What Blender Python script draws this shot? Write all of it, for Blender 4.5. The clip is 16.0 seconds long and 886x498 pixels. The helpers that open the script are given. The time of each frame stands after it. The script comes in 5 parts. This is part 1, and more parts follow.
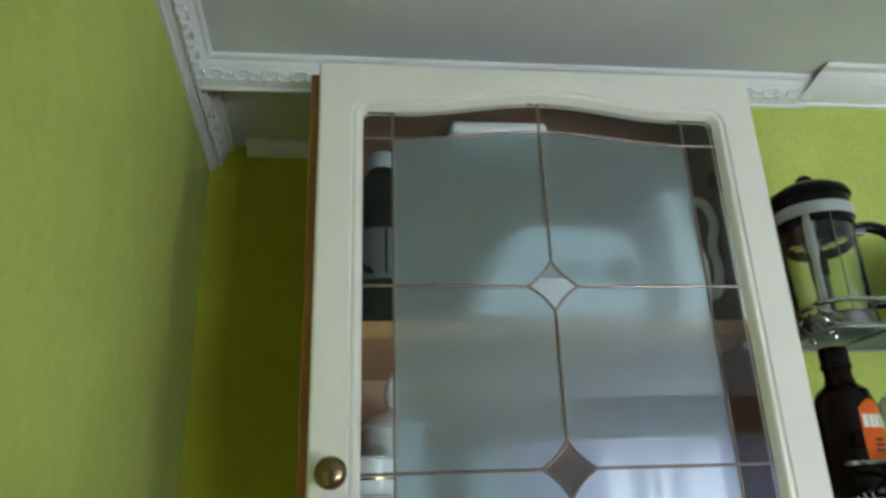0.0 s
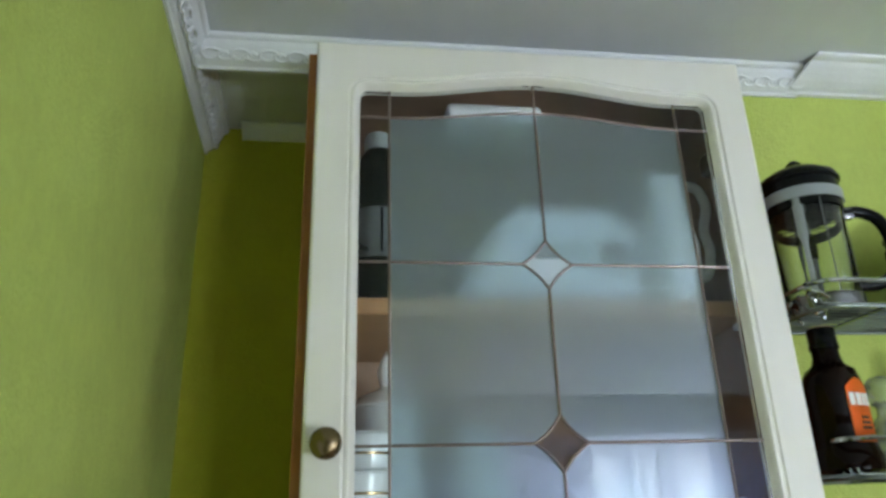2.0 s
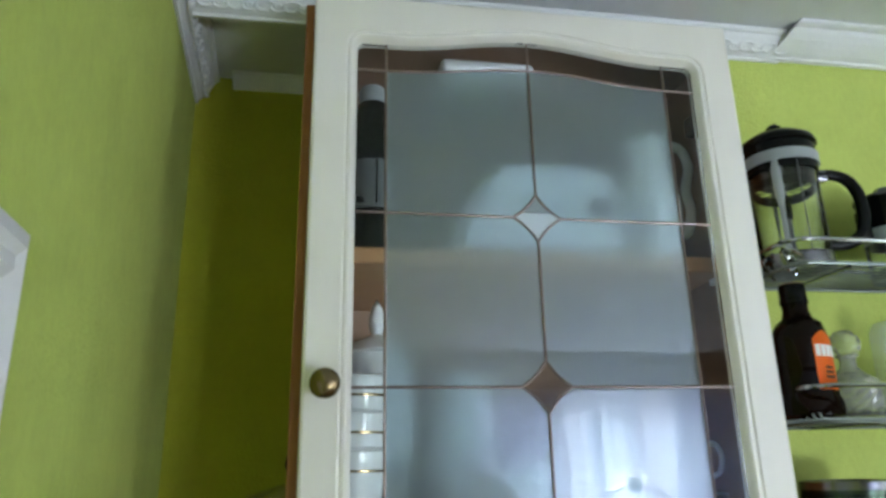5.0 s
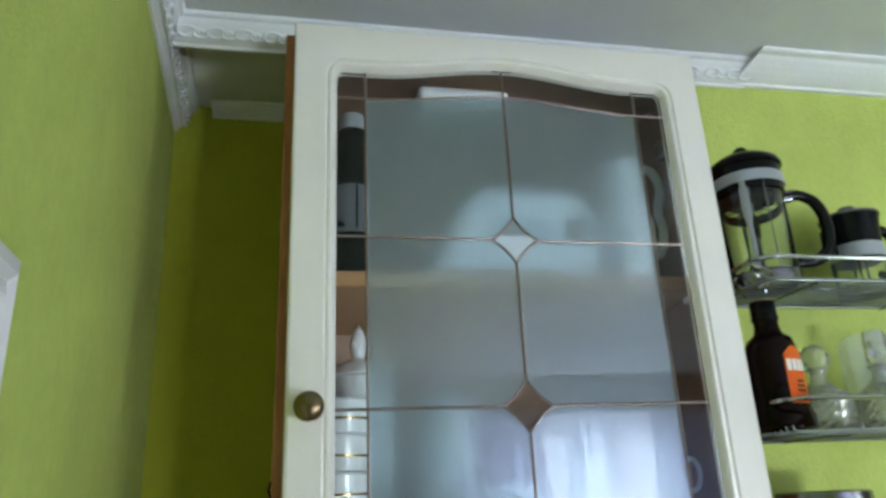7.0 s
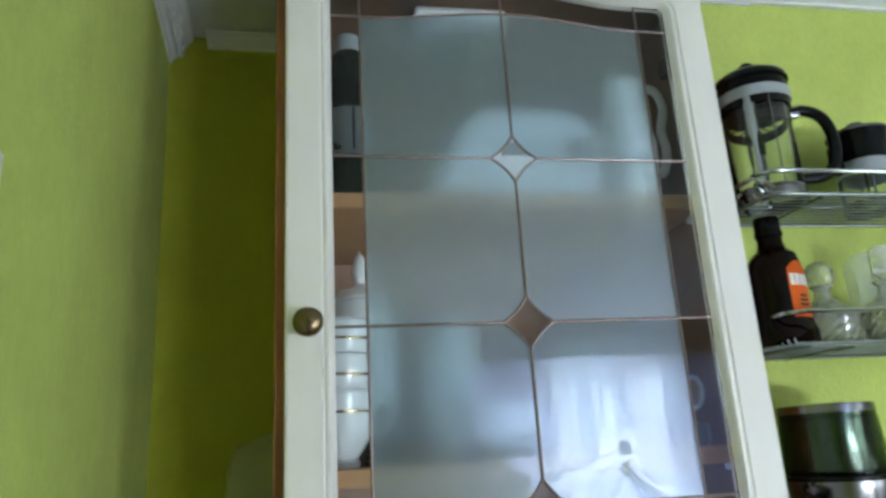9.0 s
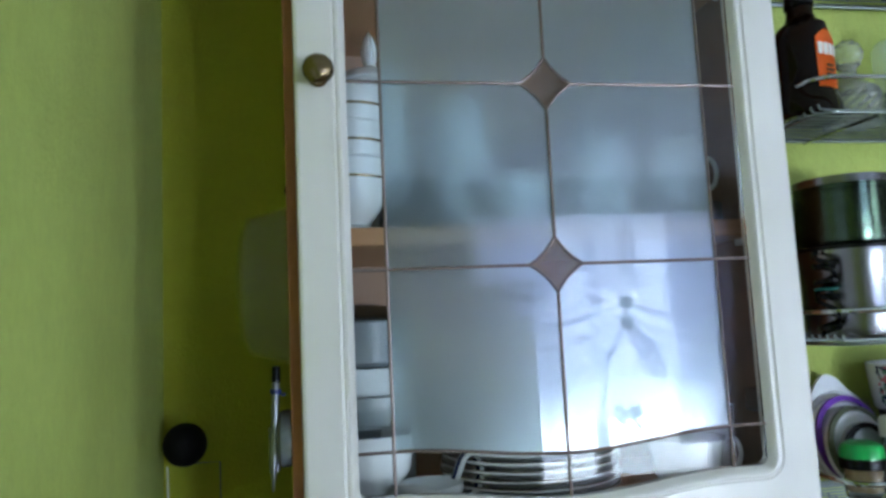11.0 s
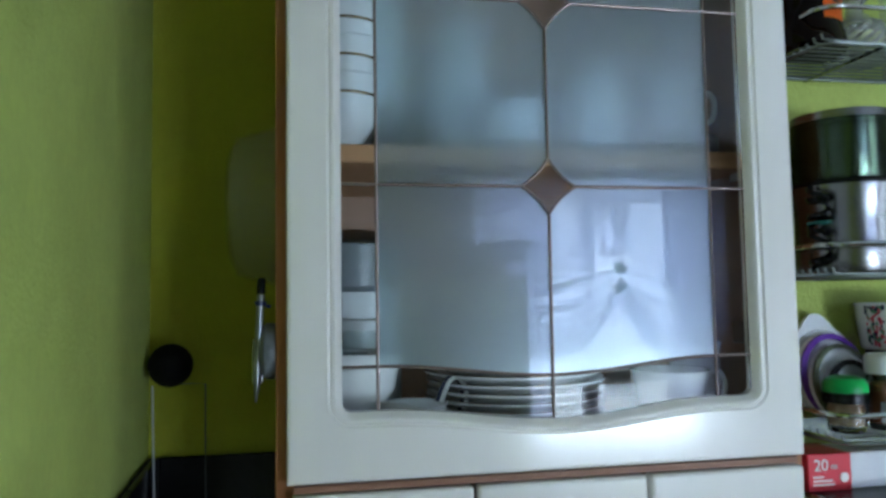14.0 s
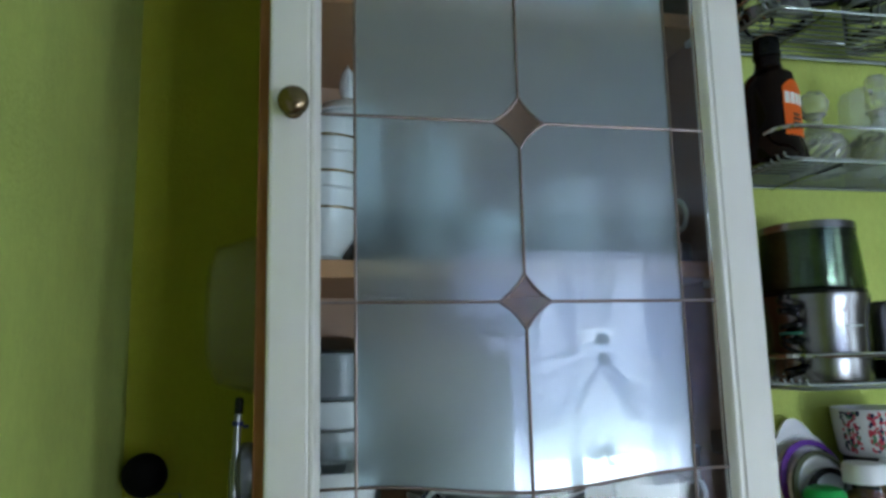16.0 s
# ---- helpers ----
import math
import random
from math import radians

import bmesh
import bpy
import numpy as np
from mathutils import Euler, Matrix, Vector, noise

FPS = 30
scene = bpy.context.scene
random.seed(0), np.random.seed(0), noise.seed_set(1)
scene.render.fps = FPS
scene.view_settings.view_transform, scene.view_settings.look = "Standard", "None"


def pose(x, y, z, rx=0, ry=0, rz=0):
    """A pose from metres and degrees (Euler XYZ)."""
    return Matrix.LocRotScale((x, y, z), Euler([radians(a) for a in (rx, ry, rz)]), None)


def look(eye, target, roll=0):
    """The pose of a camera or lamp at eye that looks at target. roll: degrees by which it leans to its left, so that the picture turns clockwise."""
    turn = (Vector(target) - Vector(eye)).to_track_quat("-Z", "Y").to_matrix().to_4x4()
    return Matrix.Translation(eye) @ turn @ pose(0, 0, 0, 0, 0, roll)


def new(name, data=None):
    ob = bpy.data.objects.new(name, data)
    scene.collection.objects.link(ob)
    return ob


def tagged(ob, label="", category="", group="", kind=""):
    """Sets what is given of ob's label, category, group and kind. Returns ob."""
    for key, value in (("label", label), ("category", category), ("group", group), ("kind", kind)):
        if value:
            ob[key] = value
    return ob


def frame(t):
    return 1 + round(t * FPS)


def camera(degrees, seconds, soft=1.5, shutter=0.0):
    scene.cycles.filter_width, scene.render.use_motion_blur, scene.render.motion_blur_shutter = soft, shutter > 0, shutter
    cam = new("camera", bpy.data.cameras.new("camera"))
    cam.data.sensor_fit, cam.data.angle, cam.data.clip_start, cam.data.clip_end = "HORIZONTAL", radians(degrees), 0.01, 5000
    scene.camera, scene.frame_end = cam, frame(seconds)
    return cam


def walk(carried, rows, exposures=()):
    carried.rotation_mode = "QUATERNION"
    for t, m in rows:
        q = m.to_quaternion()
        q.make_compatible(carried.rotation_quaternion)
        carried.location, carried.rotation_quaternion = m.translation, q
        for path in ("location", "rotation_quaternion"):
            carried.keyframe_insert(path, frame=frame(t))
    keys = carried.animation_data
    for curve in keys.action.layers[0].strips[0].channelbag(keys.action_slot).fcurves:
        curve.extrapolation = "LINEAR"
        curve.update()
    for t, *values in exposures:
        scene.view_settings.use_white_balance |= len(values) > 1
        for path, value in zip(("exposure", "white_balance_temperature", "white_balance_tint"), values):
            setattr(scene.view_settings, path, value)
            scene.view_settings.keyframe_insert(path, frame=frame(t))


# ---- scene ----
cam = camera(64.0, 16.0, soft=3.0)
EXPOSURES = [(0.0, 0.76, 6800, 4), (0.6, 0.88, 6700, 5), (3.0, 0.92, 6550, 7), (5.0, 0.95, 6450, 8), (9.0, 0.98, 6300, 8), (10.2, 0.90, 5950, 10), (12.5, 0.54, 5600, 8), (14.5, 0.43, 5700, 7), (16.0, 0.37, 5900, 7)]
PATH = [
    (0, (0.049, -0.668, 1.885), (0.273, 1.19, 2.592), -2.0),
    (0.5, (0.052, -0.684, 1.894), (0.272, 1.156, 2.646), -2.2),
    (1, (0.033, -0.671, 1.887), (0.306, 1.148, 2.674), -2.9),
    (1.5, (0.043, -0.679, 1.881), (0.296, 1.147, 2.658), -2.7),
    (2, (0.043, -0.665, 1.86), (0.295, 1.188, 2.569), -1.7),
    (2.5, (0.034, -0.652, 1.842), (0.319, 1.213, 2.507), -1.5),
    (3, (0.041, -0.644, 1.825), (0.275, 1.253, 2.415), -1.2),
    (3.5, (0.043, -0.638, 1.803), (0.242, 1.284, 2.32), -0.1),
    (4, (0.034, -0.631, 1.81), (0.256, 1.3, 2.28), -0.3),
    (4.5, (0.028, -0.642, 1.823), (0.326, 1.269, 2.33), -1.1),
    (5, (0.019, -0.683, 1.845), (0.347, 1.197, 2.442), -1.2),
    (5.2, (0.01, -0.688, 1.852), (0.374, 1.17, 2.496), -1.9),
    (7.3, (0.014, -0.697, 1.837), (0.406, 1.148, 2.501), -2.7),
    (7.5, (0.022, -0.704, 1.842), (0.398, 1.155, 2.476), -2.9),
    (8, (0.024, -0.69, 1.832), (0.392, 1.18, 2.437), -3.2),
    (8.5, (0.026, -0.683, 1.818), (0.41, 1.185, 2.42), -3.5),
    (9, (0.026, -0.679, 1.803), (0.391, 1.21, 2.347), -3.4),
    (9.5, (0.017, -0.666, 1.77), (0.38, 1.247, 2.227), -2.7),
    (10, (0.017, -0.651, 1.744), (0.381, 1.282, 2.105), -3.4),
    (10.2, (0.016, -0.646, 1.736), (0.386, 1.293, 2.06), -3.2),
    (12.3, (0.025, -0.638, 1.636), (0.317, 1.339, 1.725), -2.2),
    (12.5, (0.022, -0.628, 1.636), (0.343, 1.345, 1.708), -2.3),
    (13, (0.024, -0.629, 1.63), (0.354, 1.341, 1.738), -2.0),
    (13.5, (0.025, -0.626, 1.635), (0.351, 1.345, 1.719), -1.4),
    (13.8, (0.019, -0.625, 1.644), (0.37, 1.342, 1.742), -1.1),
    (14, (0.026, -0.631, 1.643), (0.378, 1.333, 1.772), -0.9),
    (14.5, (0.018, -0.634, 1.66), (0.426, 1.315, 1.853), -0.5),
    (15, (0.02, -0.651, 1.663), (0.414, 1.296, 1.892), -0.8),
    (15.5, (0.023, -0.652, 1.675), (0.419, 1.291, 1.937), -1.2),
    (16, (0.028, -0.645, 1.693), (0.428, 1.292, 1.994), -1.3),
]
walk(cam, [(t, look(eye, target, roll)) for t, eye, target, roll in PATH], EXPOSURES)

# ---- world, lamps in the window openings ----
world = bpy.data.worlds.new("world")
scene.world = world
world.use_nodes = True
wn = world.node_tree
sky = wn.nodes.new("ShaderNodeTexSky")
sky.sky_type, sky.sun_disc, sky.sun_elevation, sky.sun_rotation = "NISHITA", False, radians(50), radians(0)
wn.nodes["Background"].inputs["Strength"].default_value = 0.10
wn.links.new(sky.outputs["Color"], wn.nodes["Background"].inputs["Color"])

sun = new("sun", bpy.data.lights.new("sun", "SUN"))
sun.data.energy, sun.data.angle, sun.data.color = 1.0, radians(12), (1.0, 0.96, 0.9)
sun.matrix_world = look((0, 6, 9), (0, 0, 0))


def window_lamp(name, eye, target, width, height, watts, colour):
    data = bpy.data.lights.new(name, "AREA")
    data.shape, data.size, data.size_y, data.energy, data.color = "RECTANGLE", width, height, watts, colour
    ob = new(name, data)
    ob.matrix_world = look(eye, target)
    return ob


window_lamp("daylight_curtained_window", (1.47, -3.07, 1.665), (1.47, 0, 1.665), 1.34, 1.03, 28.5, (0.77, 0.87, 1.0))
window_lamp("daylight_sunlit_ground", (1.47, -3.07, 0.975), (1.47, 0, 0.975), 1.34, 0.35, 38, (0.86, 0.94, 1.0))
window_lamp("daylight_side_window", (2.47, -1.95, 1.55), (0, -1.95, 1.55), 1.25, 1.15, 8.5, (0.84, 0.93, 1.0))


# ---- materials ----
def material(name, colour, rough=0.5, metal=0.0, vary=0.12, scale=8.0, stretch=(1, 1, 1), bump=0.0, bump_scale=200.0,
             coat=0.0, transmission=0.0, ior=1.45, second=None, per_object=0.0, rough_vary=0.1, alpha=1.0, coat_rough=0.02):
    """A principled material with colour variation at two scales, uneven gloss and fine relief."""
    m = bpy.data.materials.new(name)
    m.use_nodes = True
    nt = m.node_tree
    b = nt.nodes["Principled BSDF"]
    n, l = nt.nodes.new, nt.links.new
    tc = n("ShaderNodeTexCoord")
    mp = n("ShaderNodeMapping")
    mp.inputs["Scale"].default_value = stretch
    l(tc.outputs["Object"], mp.inputs["Vector"])
    big = n("ShaderNodeTexNoise")
    big.inputs["Scale"].default_value, big.inputs["Detail"].default_value = scale, 4
    fine = n("ShaderNodeTexNoise")
    fine.inputs["Scale"].default_value, fine.inputs["Detail"].default_value = scale * 9, 3
    l(mp.outputs[0], big.inputs["Vector"])
    l(mp.outputs[0], fine.inputs["Vector"])
    mean = n("ShaderNodeMath")
    mean.operation = "MULTIPLY_ADD"
    mean.inputs[1].default_value = 0.6
    l(big.outputs["Fac"], mean.inputs[0])
    half = n("ShaderNodeMath")
    half.operation = "MULTIPLY"
    half.inputs[1].default_value = 0.4
    l(fine.outputs["Fac"], half.inputs[0])
    l(half.outputs[0], mean.inputs[2])
    span = n("ShaderNodeMapRange")
    span.inputs["From Min"].default_value, span.inputs["From Max"].default_value = 0.3, 0.7
    l(mean.outputs[0], span.inputs["Value"])
    mix = n("ShaderNodeMix")
    mix.data_type = "RGBA"
    lo = second if second else tuple(c * (1 - vary) for c in colour)
    hi = colour if second else tuple(min(1, c * (1 + vary)) for c in colour)
    mix.inputs["A"].default_value, mix.inputs["B"].default_value = (*lo, 1), (*hi, 1)
    l(span.outputs[0], mix.inputs["Factor"])
    out = mix.outputs["Result"]
    if per_object:
        info, hsv = n("ShaderNodeObjectInfo"), n("ShaderNodeHueSaturation")
        rng = n("ShaderNodeMapRange")
        rng.inputs["To Min"].default_value, rng.inputs["To Max"].default_value = 1 - per_object, 1 + per_object
        l(info.outputs["Random"], rng.inputs["Value"])
        l(rng.outputs[0], hsv.inputs["Value"])
        l(out, hsv.inputs["Color"])
        out = hsv.outputs["Color"]
    l(out, b.inputs["Base Color"])
    rr = n("ShaderNodeMapRange")
    rr.inputs["To Min"].default_value, rr.inputs["To Max"].default_value = max(0.0, rough * (1 - rough_vary)), min(1.0, rough * (1 + rough_vary))
    l(fine.outputs["Fac"], rr.inputs["Value"])
    l(rr.outputs[0], b.inputs["Roughness"])
    b.inputs["Metallic"].default_value = metal
    b.inputs["Coat Weight"].default_value = coat
    b.inputs["Coat Roughness"].default_value = coat_rough
    b.inputs["Transmission Weight"].default_value = transmission
    b.inputs["IOR"].default_value = ior
    b.inputs["Alpha"].default_value = alpha
    if bump:
        bt, bp = n("ShaderNodeTexNoise"), n("ShaderNodeBump")
        bt.inputs["Scale"].default_value, bt.inputs["Detail"].default_value = bump_scale, 5
        l(mp.outputs[0], bt.inputs["Vector"])
        bp.inputs["Strength"].default_value, bp.inputs["Distance"].default_value = bump, 0.002
        l(bt.outputs["Fac"], bp.inputs["Height"])
        l(bp.outputs[0], b.inputs["Normal"])
    return m


def sheer_material(name, colour, clear, through_light):
    """Thin cloth: part open weave, part lit through, part lit from the front."""
    m = bpy.data.materials.new(name)
    m.use_nodes = True
    nt = m.node_tree
    nt.nodes.clear()
    n, l = nt.nodes.new, nt.links.new
    out, mix, mix2 = n("ShaderNodeOutputMaterial"), n("ShaderNodeMixShader"), n("ShaderNodeMixShader")
    d, t, c = n("ShaderNodeBsdfDiffuse"), n("ShaderNodeBsdfTranslucent"), n("ShaderNodeBsdfTransparent")
    noise_tex, ramp, tc = n("ShaderNodeTexNoise"), n("ShaderNodeMapRange"), n("ShaderNodeTexCoord")
    l(tc.outputs["Object"], noise_tex.inputs["Vector"])
    noise_tex.inputs["Scale"].default_value = 25
    ramp.inputs["To Min"].default_value, ramp.inputs["To Max"].default_value = clear * 0.7, clear * 1.3
    l(noise_tex.outputs["Fac"], ramp.inputs["Value"])
    d.inputs["Color"].default_value = t.inputs["Color"].default_value = (*colour, 1)
    mix.inputs[0].default_value = through_light
    l(d.outputs[0], mix.inputs[1])
    l(t.outputs[0], mix.inputs[2])
    l(ramp.outputs[0], mix2.inputs[0])
    l(mix.outputs[0], mix2.inputs[1])
    l(c.outputs[0], mix2.inputs[2])
    l(mix2.outputs[0], out.inputs["Surface"])
    return m


WALLPAPER = material("green_wallpaper", (0.505, 0.59, 0.148), 0.9, vary=0.10, scale=9, stretch=(1.6, 1.6, 1.1), bump=0.7, bump_scale=210)
WALLPAPER.node_tree.nodes["Principled BSDF"].inputs["Specular IOR Level"].default_value = 0.15
# the same green paper for the recess, its shade painted in as darker mustard
SHADEDPAPER = material("shaded_green_wallpaper", (0.47, 0.475, 0.045), 0.9, vary=0.07, scale=9, stretch=(1.6, 1.6, 1.1), bump=0.7, bump_scale=210)
SHADEDPAPER.node_tree.nodes["Principled BSDF"].inputs["Specular IOR Level"].default_value = 0.15
# made-up dark brown for the far walls, to hold back bounced fill light
FARWALL = material("bounce_cutting_brown", (0.22, 0.19, 0.16), 0.7, vary=0.1, scale=5, bump=0.2, bump_scale=120)
CEILING = material("ceiling_paint", (0.72, 0.75, 0.78), 0.8, vary=0.04, scale=3, bump=0.15, bump_scale=120)
PLASTER = material("white_coving", (0.84, 0.86, 0.88), 0.6, vary=0.04, scale=20, bump=0.2, bump_scale=150)
CREAM = material("cream_lacquer", (0.87, 0.84, 0.775), 0.24, vary=0.025, scale=6, stretch=(1, 1, 0.15), bump=0.06, bump_scale=60, rough_vary=0.2, coat=0.8, coat_rough=0.09)
GLOSSWHITE = material("white_gloss_paint", (0.80, 0.79, 0.82), 0.3, vary=0.04, scale=10, bump=0.05, bump_scale=50)
WOOD = material("brown_wood_foil", (0.42, 0.17, 0.05), 0.4, second=(0.28, 0.10, 0.03), scale=5, stretch=(6, 6, 0.6), bump=0.1, bump_scale=80)
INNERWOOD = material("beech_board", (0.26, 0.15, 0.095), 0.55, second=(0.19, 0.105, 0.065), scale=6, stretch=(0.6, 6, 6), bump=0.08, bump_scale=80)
BACKBOARD = material("back_board", (0.46, 0.30, 0.215), 0.55, second=(0.38, 0.24, 0.165), scale=6, stretch=(0.6, 6, 6), bump=0.08, bump_scale=80)
SHELFEDGE = material("shelf_board", (0.55, 0.30, 0.14), 0.45, second=(0.42, 0.21, 0.09), scale=7, stretch=(0.5, 5, 5), bump=0.08, bump_scale=90)
LEAD = material("copper_came", (0.28, 0.22, 0.20), 0.42, metal=0.9, vary=0.25, scale=30, bump=0.15, bump_scale=200)
BRASS = material("antique_brass", (0.27, 0.20, 0.11), 0.24, metal=1.0, vary=0.2, scale=40)
CLEAR = material("clear_glass", (0.93, 0.96, 0.96), 0.0, transmission=1.0, vary=0.01)
PANECLEAR = material("thin_clear_glass", (0.93, 0.95, 0.94), 0.0, transmission=1.0, ior=1.33, vary=0.01)
CLEARBOX = material("clear_plastic", (0.60, 0.66, 0.62), 0.12, vary=0.04, scale=20, alpha=0.22)
TEAL = material("teal_tie", (0.02, 0.16, 0.12), 0.5, vary=0.1, scale=30)
FROST = material("frosted_glass", (0.57, 0.73, 0.80), 0.33, transmission=0.93, vary=0.02, coat=1.0, coat_rough=0.0, scale=40)
FROST.node_tree.nodes["Principled BSDF"].inputs["Coat IOR"].default_value = 2.0
FROST.node_tree.nodes["Principled BSDF"].inputs["Specular IOR Level"].default_value = 0.12
BLACKTILE = material("black_glazed_tile", (0.007, 0.007, 0.008), 0.2, vary=0.3, scale=15, per_object=0.3)
BLACKTILE.node_tree.nodes["Principled BSDF"].inputs["Specular IOR Level"].default_value = 0.25
GROUT = material("dark_grout", (0.03, 0.03, 0.03), 0.9, vary=0.2, scale=40)
CHROME = material("chrome_wire", (0.48, 0.51, 0.49), 0.12, metal=1.0, vary=0.06, scale=60)
STEEL = material("brushed_steel", (0.25, 0.25, 0.26), 0.24, metal=1.0, vary=0.05, scale=12, stretch=(1, 1, 30), bump=0.05, bump_scale=50)
BLACKPLASTIC = material("black_plastic", (0.0035, 0.0045, 0.005), 0.24, vary=0.2, scale=30)
BLACKPLASTIC.node_tree.nodes["Principled BSDF"].inputs["Specular IOR Level"].default_value = 0.22
SMOKE = material("smoked_plastic", (0.60, 0.69, 0.58), 0.0, transmission=1.0, ior=1.12, vary=0.02)
BOWLSTEEL = material("polished_steel", (0.22, 0.24, 0.24), 0.15, metal=1.0, vary=0.05, scale=12, stretch=(1, 1, 30))
GREYPLASTIC = material("grey_plastic", (0.36, 0.39, 0.41), 0.4, vary=0.05, scale=20)
PORCELAIN = material("white_porcelain", (0.78, 0.80, 0.80), 0.12, vary=0.02, scale=10, coat=0.5)
GOLD = material("gold_rim", (0.40, 0.28, 0.14), 0.25, metal=1.0, vary=0.1, scale=50)
DARKBLUE = material("cobalt_glaze", (0.02, 0.03, 0.09), 0.15, vary=0.2, scale=30)
AMBER = material("dark_amber_glass", (0.0045, 0.0014, 0.0006), 0.08, vary=0.3, scale=20)
AMBER.node_tree.nodes["Principled BSDF"].inputs["Specular IOR Level"].default_value = 0.16
ORANGE = material("orange_label", (0.95, 0.19, 0.01), 0.5, vary=0.06, scale=60)
INK = material("label_print", (0.82, 0.80, 0.74), 0.5, vary=0.05, scale=60)
DARKINK = material("dark_print", (0.06, 0.035, 0.02), 0.5, vary=0.1, scale=60)
RED = material("red_card", (0.62, 0.012, 0.03), 0.4, vary=0.06, scale=40)
WHITECARD = material("white_card", (0.80, 0.80, 0.82), 0.5, vary=0.04, scale=40)
CRYSTAL = material("cut_crystal", (0.97, 0.98, 0.98), 0.01, transmission=0.87, ior=1.56, vary=0.01)
GREENLID = material("green_plastic_lid", (0.02, 0.34, 0.06), 0.3, vary=0.05, scale=30)
TAN = material("toothpick_wood", (0.50, 0.36, 0.22), 0.6, second=(0.34, 0.23, 0.13), scale=14, stretch=(9, 9, 0.5))
SPICE = material("paprika", (0.42, 0.12, 0.03), 0.8, second=(0.20, 0.05, 0.015), scale=60)
TURMERIC = material("turmeric", (0.70, 0.33, 0.02), 0.8, second=(0.5, 0.2, 0.01), scale=60)
PURPLE = material("purple_silicone", (0.13, 0.03, 0.33), 0.45, vary=0.1, scale=20)
OLIVE = material("olive_silicone", (0.085, 0.10, 0.05), 0.5, vary=0.1, scale=20)
WHITEPLASTIC = material("white_plastic", (0.82, 0.83, 0.86), 0.35, vary=0.04, scale=20)
MILKY = material("milky_plastic", (0.54, 0.53, 0.40), 0.2, vary=0.05, scale=15, alpha=0.22)
BLUEPLASTIC = material("blue_plastic", (0.01, 0.02, 0.12), 0.3, vary=0.1, scale=30)
LEAF = material("plant_leaf", (0.06, 0.10, 0.04), 0.5, second=(0.03, 0.06, 0.02), scale=20)
TERRACOTTA = material("terracotta", (0.40, 0.17, 0.09), 0.8, vary=0.12, scale=20)
FLOOR = material("floor_laminate", (0.28, 0.19, 0.11), 0.4, second=(0.18, 0.11, 0.06), scale=4, stretch=(8, 0.8, 1))
FRIDGEWHITE = material("white_enamel", (0.62, 0.63, 0.65), 0.25, vary=0.03, scale=5)
CARDBOARD = material("brown_card", (0.30, 0.21, 0.13), 0.8, vary=0.1, scale=15)
SHEER = sheer_material("sheer_voile", (0.56, 0.57, 0.70), 0.05, 0.72)
PALEWIRE = material("pale_wire", (0.62, 0.64, 0.66), 0.3, metal=0.3, vary=0.05, scale=40)
DULLCHROME = material("dull_chrome", (0.24, 0.27, 0.25), 0.38, metal=1.0, vary=0.15, scale=40)
VALANCE = sheer_material("doubled_voile", (0.58, 0.59, 0.72), 0.10, 0.72)
WHITECLOTH = sheer_material("white_ruffle", (0.85, 0.85, 0.9), 0.12, 0.8)
FOLD = sheer_material("voile_fold", (0.62, 0.64, 0.76), 0.45, 0.7)
SWAGFOLD = sheer_material("swag_fold", (0.62, 0.64, 0.79), 0.30, 0.7)
RUCHE = sheer_material("gathered_voile", (0.76, 0.77, 0.88), 0.10, 0.72)
# added sheet that dims the window lamp to look like hazy outdoors
HAZE = sheer_material("outdoor_haze", (0.50, 0.54, 0.52), 0.10, 0.7)
ENAMEL = material("grey_enamel", (0.22, 0.24, 0.26), 0.3, vary=0.08, scale=15)
PINK = material("red_floral_print", (0.55, 0.05, 0.09), 0.3, vary=0.2, scale=40)
SAGE = material("green_floral_print", (0.10, 0.26, 0.14), 0.3, vary=0.2, scale=40)
PENMETAL = material("pen_metal", (0.30, 0.31, 0.33), 0.35, metal=1.0, vary=0.1, scale=30)
MATTEBLACK = material("matt_black", (0.003, 0.003, 0.0035), 0.7, vary=0.2, scale=30)
MATTEBLACK.node_tree.nodes["Principled BSDF"].inputs["Specular IOR Level"].default_value = 0.2
CLIPGREY = material("dark_grey_plastic", (0.13, 0.14, 0.15), 0.35, vary=0.08, scale=20)
# leaf green darkened to paint in the silhouette against the bright curtain
BACKLITLEAF = material("backlit_leaf", (0.02, 0.035, 0.015), 0.9, vary=0.2, scale=20)
BACKLITLEAF.node_tree.nodes["Principled BSDF"].inputs["Specular IOR Level"].default_value = 0.1
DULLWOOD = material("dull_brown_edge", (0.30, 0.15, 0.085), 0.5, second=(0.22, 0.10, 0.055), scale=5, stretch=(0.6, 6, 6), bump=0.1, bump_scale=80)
DARKWOOL = material("dark_ribbed_plastic", (0.02, 0.022, 0.025), 0.4, vary=0.2, scale=20)


# ---- mesh helpers ----
def part(name, bm, mat, parent=None, label="", smooth=False, at=None):
    """Links a bmesh as one mesh object, under a thing or a part when one is given."""
    bmesh.ops.recalc_face_normals(bm, faces=bm.faces)
    me = bpy.data.meshes.new(name)
    if smooth:
        for f in bm.faces:
            f.smooth = True
        for e in bm.edges:
            if len(e.link_faces) == 2 and e.calc_face_angle(0) > radians(38):
                e.smooth = False
    bm.to_mesh(me)
    bm.free()
    me.materials.append(mat)
    ob = new(name, me)
    if parent is not None:
        ob.parent = parent
    if at is not None:
        ob.matrix_basis = at if isinstance(at, Matrix) else Matrix.Translation(at)
    if label:
        ob["label"] = label
    return ob


def flatten(ob):
    """Keeps broad front faces truly flat, and rounds only the moulding round them."""
    for p in ob.data.polygons:
        if abs(p.normal.y) > 0.9995:
            p.use_smooth = False


